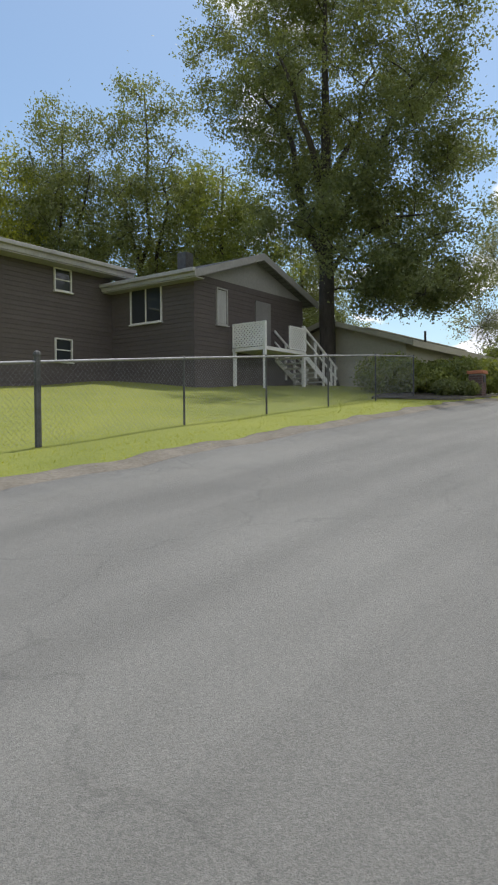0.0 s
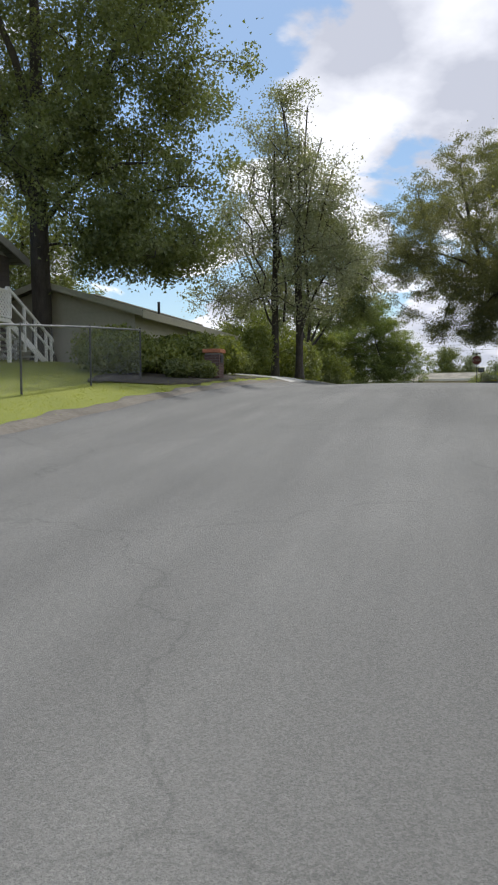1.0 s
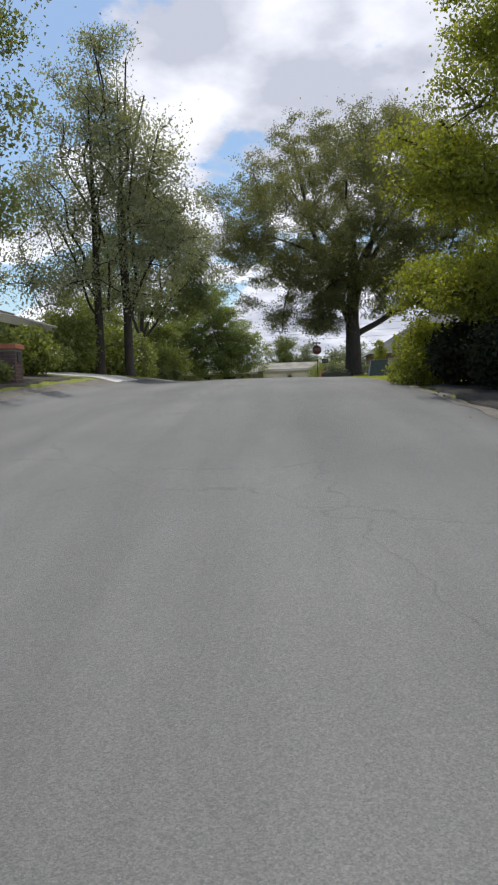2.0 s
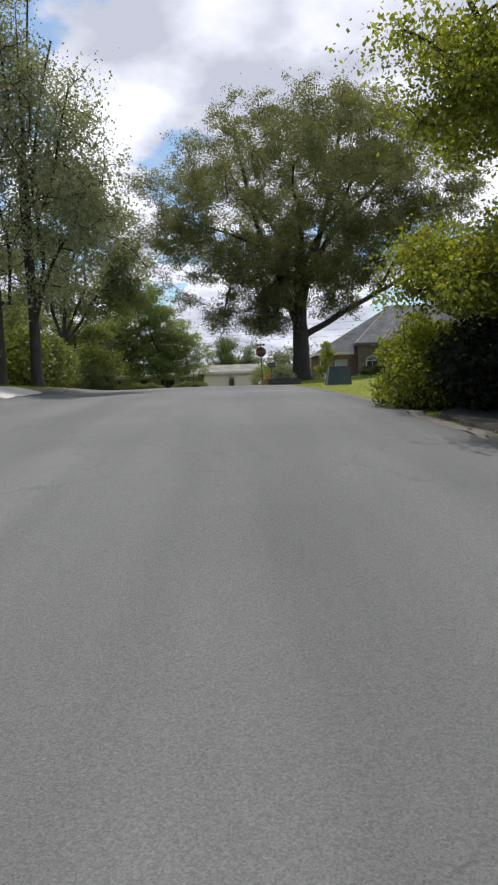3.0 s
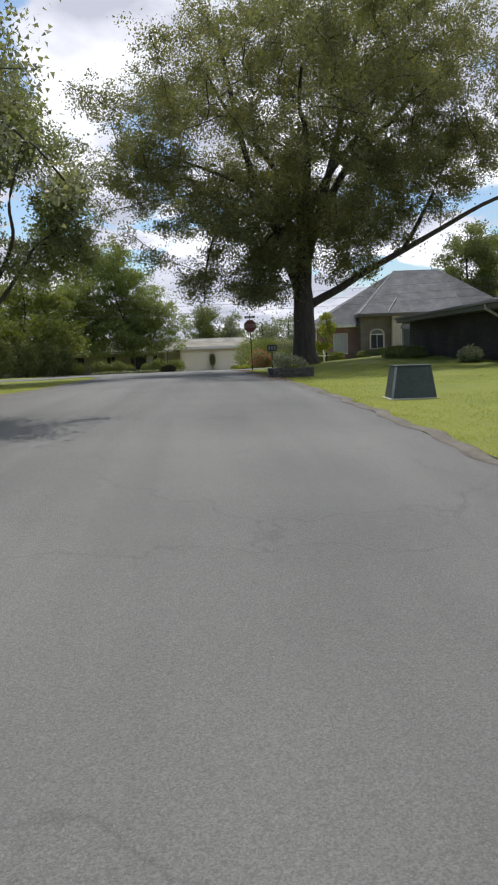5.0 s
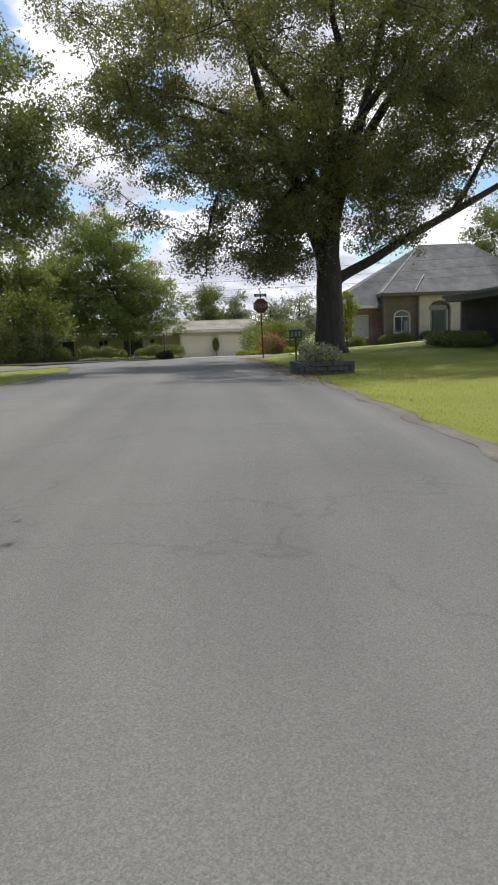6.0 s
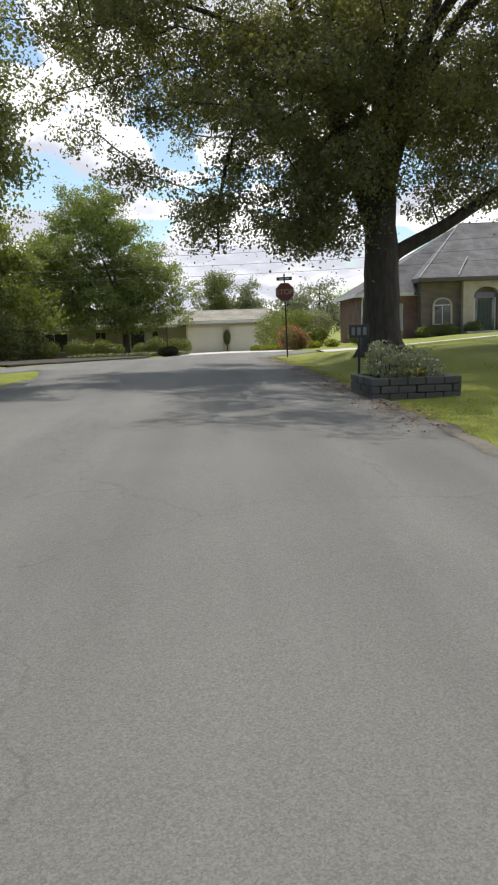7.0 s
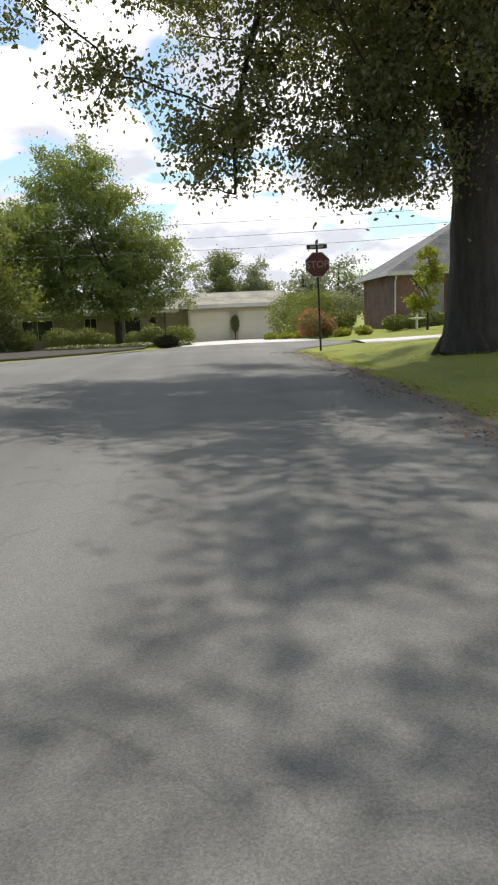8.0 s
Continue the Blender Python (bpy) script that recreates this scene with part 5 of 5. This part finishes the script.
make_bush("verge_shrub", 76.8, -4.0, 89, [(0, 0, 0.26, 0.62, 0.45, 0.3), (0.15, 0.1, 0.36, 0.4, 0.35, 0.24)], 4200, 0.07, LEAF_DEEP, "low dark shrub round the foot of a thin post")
make_bush("azalea_bush", 79.5, 3.4, 90, [(-0.1, 0, 0.75, 0.75, 0.75, 0.75), (0.6, 0.2, 0.55, 0.55, 0.6, 0.55)], 6500, 0.085, LEAF_DARK, "red-flowering azalea bush at the street corner", extra=(("petals", 800, 0.1, LEAF_RED),))
for k, (s, u) in enumerate(((84, 1.5), (83, 2.3), (81.5, 2.9), (78.5, 4.6), (78, 5.6))):
    make_bush("border_tuft", s, u, 92 + k, [(0, 0, 0.2, 0.45, 0.45, 0.25)], 900, 0.11, LEAF_YELLOW, "small bright green tuft in the corner bed", group="tufts in the corner bed")
for k, (s, u, r, h) in enumerate(((85, 4.0, 1.4, 1.6), (86, 5.6, 1.3, 1.5), (82.4, 5.0, 0.8, 0.8), (88, 3.0, 1.4, 1.7))):
    make_bush("garden_shrub", s, u, 100 + k, [(0, 0, h * 0.8, r, r, h * 0.9), (0.6, 0.2, h * 1.1, r * 0.7, r * 0.7, h * 0.6)], 7000, 0.11, (LEAF_GREEN, LEAF_GREY, LEAF_HEDGE)[k % 3], "loose green shrub in the corner garden")
for k, (s, u) in enumerate(((79.8, 7.6), (80.0, 8.7), (80.2, 9.8))):
    make_bush("low_hedge", s, u, 110 + k, [(0, 0, 0.4, 0.65, 0.5, 0.42)], 3200, 0.08, LEAF_HEDGE, "low clipped hedge below the brick wall", "hedge", group="low hedge below the brick wall")
for k, (s, u, r) in enumerate(((82.2, 12.6, 0.7), (82.1, 14.0, 0.7), (81.9, 15.6, 0.6), (81.4, 19.6, 0.8))):
    make_bush("foundation_shrub", s, u, 115 + k, [(0, 0, 0.35, r, 0.5, 0.4)], 3200, 0.09, LEAF_DARK, "dark foundation shrub below the windows")
for k, (s, u) in enumerate(((56.8, 7.9), (55.6, 7.75), (54.3, 7.7), (53.0, 7.7))):
    make_bush("juniper", s, u, 120 + k, [(0, 0, 0.2, 0.6, 0.8, 0.32), (0.2, 0.1, 0.32, 0.4, 0.5, 0.22)], 4200, 0.08, LEAF_DARK, "low spreading dark juniper at the lawn edge", group="junipers at the lawn edge")
make_bush("golden_bush", 40.5, 7.75, 130, [(0, 0, 0.42, 0.66, 0.66, 0.5)], 6000, 0.09, LEAF_GOLD, "rounded golden-leaved bush beside the downspout")
make_bush("sage_bush", 47.2, 8.0, 131, [(0, 0, 0.26, 0.42, 0.6, 0.32)], 3000, 0.08, LEAF_SAGE, "low silvery grey bush below the dark wall")
for k in range(12):
    s, u = 20.6 + k * 1.0, -9.4 - 0.9 * math.sin(k * 1.7) - (0.8 if k > 7 else 0)
    h = 0.7 + 0.15 * math.sin(k * 2.3)
    make_bush("hedge_shrub", s, u, 140 + k, [(0, 0, h * 0.75, 0.95, 0.95, h * 0.75), (0.3, 0.3, h * 1.15, 0.55, 0.55, h * 0.5)], 4600, 0.105, LEAF_HEDGE if k % 3 else LEAF_GREEN, "loose yellow-green shrub of an untrimmed hedge", "hedge", group="untrimmed hedge")
for k, (s, u, q) in enumerate(((22.0, -7.55, 0.42), (22.3, -8.3, 0.5), (21.2, -8.0, 0.45), (23.6, -7.9, 0.5))):
    make_bush("pillar_shrub", s, u, 190 + k, [(0, 0, q * 0.6, 0.4, 0.45, q * 0.6)], 1800, 0.075, LEAF_HEDGE if k % 2 else LEAF_DARK, "small leafy shrub around the mailbox pillar", group="shrubs around the pillar")
for k, (s, u) in enumerate(((36.8, -8.7), (38.3, -8.5), (40, -8.9), (41.6, -8.9), (43.4, -9.1), (45.0, -9.4), (33.0, -9.4), (37.6, -10.4), (39.6, -10.6), (42.5, -10.6), (44.6, -11))):
    make_bush("thicket_shrub", s, u, 160 + k, [(0, 0, 0.7, 1.25, 1.25, 0.85), (0.4, 0.3, 1.4, 0.8, 0.8, 0.7)], 4200, 0.14, LEAF_DARK if k % 3 else LEAF_GREEN, "leafy dark green shrub below the slender tree", group="shrubs below the slender tree")

for k, (s, u, r, h) in enumerate(((79.5, -12.6, 1.3, 1.15), (78.0, -13.6, 1.4, 1.3), (76.5, -14.9, 1.5, 1.4), (74.6, -16.4, 1.5, 1.4), (72.6, -17.8, 1.5, 1.4), (81, -14.6, 1.4, 1.4))):
    make_bush("screen_shrub", s, u, 180 + k, [(0, 0, h * 0.9, r, 1.0, h), (0.3, 0.2, h * 1.5, r * 0.7, 0.8, h * 0.6)], 5600, 0.12, LEAF_DARK, "tall dark screening shrub beside the side street", group="screening shrubs")

# ---- street things ----


def stop_sign():
    s, u = 66.3, 1.66
    x, y = at(s, u)
    h = thing("stop_sign", pose(x, y, gz(s, u), 1.0, -1.2, -38.0), "red octagonal stop sign with street-name plates on a steel post", "sign")
    part("post", boxm(-0.03, -0.025, -0.3, 0.03, 0.025, 3.32, 0.006), BLACK, h)
    zc, r = 2.71, 0.38 / math.cos(math.pi / 8)
    oct8 = [(r * math.cos((k + 0.5) * math.pi / 4), r * math.sin((k + 0.5) * math.pi / 4)) for k in range(8)]
    plate = part("plate", poly_prism([(a, -0.034, zc + b) for a, b in oct8], (0, 0.006, 0)), SIGN_RED, h)
    rim = bmesh.new()
    o = [rim.verts.new((a, -0.0365, zc + b)) for a, b in oct8]
    i = [rim.verts.new((a * 0.93, -0.0365, zc + b * 0.93)) for a, b in oct8]
    for k in range(8):
        rim.faces.new((o[k], o[(k + 1) % 8], i[(k + 1) % 8], i[k]))
    part("border", rim, TRIM_GREY, plate)
    cu = bpy.data.curves.new("lettering", "FONT")
    cu.body, cu.size, cu.align_x, cu.align_y, cu.extrude = "STOP", 0.3, "CENTER", "CENTER", 0.001
    tmp = bpy.data.objects.new("lettering", cu)
    scene.collection.objects.link(tmp)
    me = bpy.data.meshes.new_from_object(tmp.evaluated_get(bpy.context.evaluated_depsgraph_get()))
    bpy.data.objects.remove(tmp)
    me.materials.clear()
    me.materials.append(TRIM_GREY)
    t = new("lettering", me)
    t.parent = plate
    t.matrix_basis = pose(0, -0.037, zc, 90, 0, 0)
    part("name_plate", boxm(-0.32, -0.012, 3.19, 0.32, 0.012, 3.33), SLATE, h, "street-name plate")
    part("name_plate", boxm(-0.012, -0.3, 3.34, 0.012, 0.3, 3.46), SLATE, h, "street-name plate")
    b = boxm(-0.2, -0.0155, 3.23, 0.2, -0.0125, 3.29)
    part("writing_bar", b, TRIM, h)
    return h


def planter():
    s, u = 48.3, 1.65
    x, y = at(s, u)
    g = gz(s, u)
    h = thing("raised_planter", pose(x, y, g, 0, 0, HEAD + 3), "low raised planter of dark weathered blocks on the lawn", "planter")
    rng = random.Random(5)
    L, D, H = 1.5, 1.35, 0.36
    part("soil", boxm(-L / 2 + 0.15, -D / 2 + 0.15, -0.1, L / 2 - 0.15, D / 2 - 0.15, H - 0.08), MULCH_AND_SHADE, h)
    for row in range(3):
        z0 = row * 0.125 - 0.02
        for (x0, y0, dx, dy, ln) in ((-L / 2, -D / 2, 1, 0, L), (-L / 2, D / 2 - 0.16, 1, 0, L), (-L / 2, -D / 2 + 0.16, 0, 1, D - 0.32), (L / 2 - 0.16, -D / 2 + 0.16, 0, 1, D - 0.32)):
            n = max(2, round(ln / 0.31))
            w = ln / n
            for k in range(n + 1):
                j = rng.uniform(-0.016, 0.016)
                a = max(0, (k - 0.5 * (row % 2)) * w) + 0.006
                b = min(ln, (k + 1 - 0.5 * (row % 2)) * w) - 0.006
                if b - a < 0.04:
                    continue
                if dx:
                    bm = boxm(x0 + a, y0 + j, z0 + 0.004, x0 + b, y0 + 0.16 + j, z0 + 0.121, 0.012)
                else:
                    bm = boxm(x0 + j, y0 + a, z0 + 0.004, x0 + 0.16 + j, y0 + b, z0 + 0.121, 0.012)
                part("block", bm, PLANTER_STONE, h)
    return h


PLANTER_STONE = node_mat("planter_stone", (0.075, 0.072, 0.064), (0.115, 0.11, 0.098), 2.0, 0.9, 0.4, 40, 0.15, obj_random=0.5)


def number_sign():
    s, u = 49.3, 1.1
    x, y = at(s, u)
    h = thing("number_sign", pose(x, y, gz(s, u), 0, 0, -38), "small dark number plate on a thin post behind the planter", "sign")
    part("post", boxm(-0.02, -0.02, -0.2, 0.02, 0.02, 1.13), BLACK, h)
    p = part("plate", boxm(-0.18, -0.035, 0.98, 0.18, -0.022, 1.22, 0.004), BLACK, h)
    for k in (-0.105, 0.0, 0.105):
        part("number_bar", boxm(k - 0.03, -0.04, 1.03, k + 0.03, -0.0355, 1.17), SIDING_GREY, p)
    return h


def utility_box():
    s, u = 35.8, 2.3
    x, y = at(s, u)
    h = thing("utility_box", pose(x, y, gz(s, u), 0, 0, -40), "dark green tapered utility cabinet on the lawn", "utility box")
    bm = bmesh.new()
    a, b, d, e, H = 0.43, 0.335, 0.36, 0.28, 0.6
    v = [bm.verts.new(p) for p in ((-a, -d, -0.05), (a, -d, -0.05), (a, d, -0.05), (-a, d, -0.05), (-b, -e, H), (b, -e, H), (b, e, H), (-b, e, H))]
    for f in ((0, 1, 5, 4), (1, 2, 6, 5), (2, 3, 7, 6), (3, 0, 4, 7), (4, 5, 6, 7), (3, 2, 1, 0)):
        bm.faces.new([v[i] for i in f])
    bmesh.ops.bevel(bm, geom=list(bm.edges), offset=0.015, segments=2, affect="EDGES")
    part("body", bm, SLATE, h)
    part("lid", boxm(-b - 0.008, -e - 0.008, H + 0.001, b + 0.008, e + 0.008, H + 0.025, 0.008), SLATE, h)
    # added bright strip stands for sunlight on the cabinet's left side
    part("lit_edge_strip", poly_prism([(-a - 0.012, -d - 0.012, 0.0), (-a + 0.03, -d - 0.012, 0.0), (-b + 0.03, -e - 0.012, H), (-b - 0.012, -e - 0.012, H)], (0, 0.02, 0)), STEEL, h, "bright strip painting sunlight on the left corner")
    part("base_pad", boxm(-0.46, -0.39, -0.2, 0.46, 0.39, 0.012, 0.01), CONCRETE, h)
    return h


def marker_post():
    s, u = 76.8, -4.0
    x, y = at(s, u)
    h = thing("marker_post", pose(x, y, gz(s, u), 0, 0, HEAD), "thin dark post standing in a low shrub at the kerb", "post")
    part("shaft", tube_arrays([[(0, 0, -0.2, 0.028), (0, 0, 0.8, 0.026), (0, 0, 1.62, 0.024)]], 8), BLACK, h)
    part("cap", boxm(-0.05, -0.05, 1.6, 0.05, 0.05, 1.66, 0.012), BLACK, h)
    return h


def mailbox_pillar():
    s, u = 22.8, -7.5
    x, y = at(s, u)
    h = thing("mailbox_pillar", pose(x, y, gz(s, u), 0, 0, HEAD), "brick mailbox pillar with an orange-red cap", "mailbox")
    w, H = 0.215, 0.72
    part("core", boxm(-w + 0.012, -w + 0.012, -0.3, w - 0.012, w - 0.012, H), MORTAR, h)
    for row in range(9):
        z = row * 0.075
        off = 0.11 if row % 2 else 0.0
        for side in range(4):
            k = -w - off * 0.999
            while k < w - 0.03:
                a, b = max(-w, k), min(w, k + 0.21)
                k += 0.22
                if b - a < 0.05:
                    continue
                bm = boxm(a, -w - 0.004, z + 0.005, b, -w + 0.05, z + 0.07)
                bmesh.ops.rotate(bm, verts=bm.verts, cent=(0, 0, 0), matrix=Matrix.Rotation(side * math.pi / 2, 3, "Z"))
                part("brick", bm, BRICK, h)
    part("cap", boxm(-w - 0.05, -w - 0.05, H, w + 0.05, w + 0.05, H + 0.11, 0.015), ORANGE_CAP, h, "orange-red cap slab")
    part("mailbox_door", boxm(w + 0.006, -0.11, 0.44, w + 0.03, 0.11, 0.66, 0.01), BLACK, h)
    return h


def chain_fence():
    pts = [(s, -8.25) for s in (0.2, 3.2, 6.2, 9.3, 11.85, 14.4, 16.9, 19.4)]
    h = thing("chain_link_fence", pose(0, 0, 0), "galvanised chain-link fence along the front lawn", "fence")
    H = 1.2
    P = []
    for k, (s, u) in enumerate(pts):
        x, y = at(s, u)
        z = gz(s, u)
        P.append(Vector((x, y, z)))
        thick = 0.05 if k == 2 else 0.02
        e = part("post", tube_bm([(x, y, z - 0.3), (x, y, z + H + (0.08 if k == 2 else 0.0))], thick), STEEL_DARK, h)
        bm = bmesh.new()
        bmesh.ops.create_uvsphere(bm, u_segments=8, v_segments=6, radius=thick * 1.25)
        bmesh.ops.translate(bm, vec=(x, y, z + H + (0.1 if k == 2 else 0.02)), verts=bm.verts)
        part("post_cap", bm, STEEL_DARK, e)
    for a, b in zip(P, P[1:]):
        up = Vector((0, 0, H))
        part("top_rail", tube_bm([a + up, b + up], 0.021), STEEL, h)
        # woven wire, too fine to tell apart
        d = b - a
        n = 34
        cell = d.length / n
        wires = []
        for sg in (1, -1):
            for k in range(-22, n + 22):
                t0, t1 = 0.0, 1.0
                c0, c1 = k, k + sg * (H - 0.06) / cell * 1.0
                lo, hi = (0, n)
                if c1 != c0:
                    ta, tb = (lo - c0) / (c1 - c0), (hi - c0) / (c1 - c0)
                    t0, t1 = max(0, min(ta, tb)), min(1, max(ta, tb))
                if t1 - t0 < 0.02:
                    continue
                p = [a + d * ((c0 + (c1 - c0) * t) / n) + Vector((0, 0, 0.04 + (H - 0.06) * t)) for t in (t0, t1)]
                wires.append([(*q, 0.0016) for q in p])
        tagged(part("wire_mesh", tube_arrays(wires, 3), STEEL, h), kind="stuff")
    return h


def birdbath():
    s, u = 78.6, 8.4
    x, y = at(s, u)
    h = thing("birdbath", pose(x, y, gz(s, u)), "white tiered garden birdbath below the brick wall", "birdbath")
    def dish(r, z):
        prof = [(0.05, z - 0.08), (r * 0.6, z - 0.05), (r, z), (r, z + 0.03), (r * 0.8, z + 0.0), (0.05, z - 0.03)]
        bm = bmesh.new()
        seg = 16
        rings = [[bm.verts.new((a * math.cos(2 * math.pi * k / seg), a * math.sin(2 * math.pi * k / seg), b)) for k in range(seg)] for a, b in prof]
        for p, q in zip(rings, rings[1:]):
            for k in range(seg):
                bm.faces.new((p[k], p[(k + 1) % seg], q[(k + 1) % seg], q[k]))
        return bm
    part("pedestal", tube_bm([(0, 0, -0.1), (0, 0, 0.08), (0, 0, 0.1), (0, 0, 1.35)], 0.06), WHITE, h)
    part("dish", dish(0.42, 0.55), WHITE, h)
    part("dish", dish(0.28, 0.95), WHITE, h)
    part("finial", boxm(-0.05, -0.05, 1.35, 0.05, 0.05, 1.55, 0.02), WHITE, h)
    return h


def topiary():
    s, u = 92.0, -0.25
    x, y = at(s, u)
    z = gz(92.6, 0) - 0.14
    h = thing("potted_topiary", pose(x, y, z), "slim dark topiary between the two garage doors", "plant")
    rng = np.random.default_rng(77)
    part("pot", tube_bm([(0, 0, 0.0), (0, 0, 0.28)], 0.17, 12), ORANGE_CAP, h)
    part("stem", tube_bm([(0, 0, 0.25), (0, 0, 0.9)], 0.03), BARK, h)
    pts = in_lobes(rng, [(0, 0, 1.35, 0.3, 0.3, 0.6)], 2200, 0.5)
    tagged(part("foliage", leaf_arrays(rng, pts, 0.08, 0), LEAF_DARK, h), kind="stuff")
    return h


stop_sign()
planter()
make_bush("planter_flowers", 48.3, 1.65, 170, [(-0.3, 0.1, 0.32, 0.34, 0.45, 0.34), (0.1, 0.0, 0.26, 0.42, 0.5, 0.3), (-0.2, -0.35, 0.22, 0.38, 0.35, 0.26), (0.42, -0.2, 0.15, 0.22, 0.35, 0.2), (-0.38, 0.3, 0.4, 0.2, 0.22, 0.28)], 2300, 0.065, LEAF_GREY, "tangled grey-green planter plants with pale flowers", "flowers", z=gz(48.3, 1.65) + 0.27, extra=(("petals", 220, 0.05, PETAL_WHITE),))
for k, (s, u) in enumerate(((47.85, 1.6), (47.9, 1.82))):
    make_bush("yellow_flowers", s, u, 171 + k, [(0, 0, 0.1, 0.09, 0.09, 0.1)], 140, 0.05, LEAF_GREEN, "bright yellow flower head in the planter", "flowers", z=gz(48.3, 1.65) + 0.27, extra=(("petals", 110, 0.05, PETAL_YELLOW),))
number_sign()
utility_box()
marker_post()
mailbox_pillar()
chain_fence()
birdbath()
topiary()


def power_lines():
    for k, (z, off) in enumerate(((8.6, 0), (8.0, 0.5), (7.4, 0.2))):
        pts = []
        for t in np.linspace(-1, 1, 25):
            s, u = 78 + off - 6 * t, 60 * t
            pts.append((*at(s, u), z - 0.9 + 3.0 * (t + 0.1) ** 2))
        tagged(part("power_line", tube_arrays([[(*p, 0.009) for p in pts]], 4), BLACK), "thin sagging overhead power line above the side street", "cable", group="overhead lines")


power_lines()

# ---- verge: bare edge strips and grass blades ----
ribbon("verge_1", [(10, 1.12), (60, 1.12)], [(10, 0.9), (60, 0.9)], 0.034, DIRT, "dusty bare strip between asphalt and lawn", "verge", 5, 200, 0.0)
ribbon("verge_2", [(4, -6.36), (56, -6.36)], [(4, -6.75), (56, -6.75)], 0.034, DIRT, "dusty bare strip along the fence side", "verge", 5, 200, 0.0)


def grass(name, n, s0, s1, u0, u1, seed, label, power=2.0):
    rng = np.random.default_rng(seed)
    s = rng.uniform(s0, s1, n)
    w = rng.uniform(0, 1, n) ** power
    u = u0 + (u1 - u0) * w
    # tufts
    s = s + 0.12 * np.sin(u * 9 + s * 3)
    x, y = s * SX + u * SY, s * SY - u * SX
    z = ground_height(x, y) + 0.01
    hgt = rng.uniform(0.015, 0.036, n)
    a = rng.uniform(0, 2 * np.pi, n)
    lean = rng.normal(size=(n, 2)) * 0.025
    wd = 0.005
    base = np.stack([x, y, z], 1)
    side = np.stack([np.cos(a), np.sin(a), np.zeros(n)], 1) * wd
    tip = base + np.stack([lean[:, 0], lean[:, 1], hgt], 1)
    v = np.stack([base - side, base + side, tip], 1).reshape(-1, 3)
    f = np.arange(3 * n).reshape(n, 3)
    return tagged(part(name, (v, f), GRASS_BLADE), label, "grass", kind="stuff")


GRASS_BLADE = node_mat("grass_blade", (0.19, 0.225, 0.028), (0.29, 0.31, 0.045), 0.6, 0.7, 0, 1, 0.2, island=0.5, translucent=0.6)
grass("grass", 65000, 18, 64, 1.0, 9.0, 201, "mown lawn grass beside the road", 1.6)
grass("grass", 45000, 2, 62, -6.6, -13.0, 202, "mown grass of the fenced front lawn", 1.4)


def leaf_litter(n, s0, s1, u0, spread, size, seed, label):
    rng = np.random.default_rng(seed)
    s = rng.uniform(s0, s1, n)
    u = u0 - np.abs(rng.normal(size=n)) * spread
    s, u = s + 0.25 * np.sin(s * 1.7), u + 0.12 * np.sin(s * 2.1)
    x, y = s * SX + u * SY, s * SY - u * SX
    c = np.stack([x, y, ground_height(x, y) + 0.046], 1)
    a = rng.uniform(0, 2 * np.pi, n)
    L = rng.uniform(0.4 * size, size, (n, 1))
    d = np.stack([np.cos(a), np.sin(a), rng.normal(size=n) * 0.25], 1) * L
    e = np.stack([-np.sin(a), np.cos(a), rng.normal(size=n) * 0.25], 1) * L * 0.5
    v = np.stack([c - d, c + e, c + d, c - e], 1).reshape(-1, 3)
    return tagged(part("leaf_litter", (v, np.arange(4 * n).reshape(n, 4)), LITTER), label, "leaves", kind="stuff")


leaf_litter(4500, 44, 66, 1.25, 0.45, 0.032, 205, "fallen brown leaves along the asphalt edge")
ribbon("shrub_bed", [(7, 1.14), (12, 1.2), (18, 1.15), (21.5, 1.25), (23.0, 1.9)], [(7, 5.6), (12, 5.6), (18, 5.8), (21.5, 5.6), (23.0, 5.2)], 0.062, MULCH_AND_SHADE, "bare soil under the roadside tree and shrubs", "bed", 10, 80, 0.0)
leaf_litter(3500, 9, 22.6, 2.5, 0.5, 0.04, 206, "dry leaves and debris on the roadside bed")
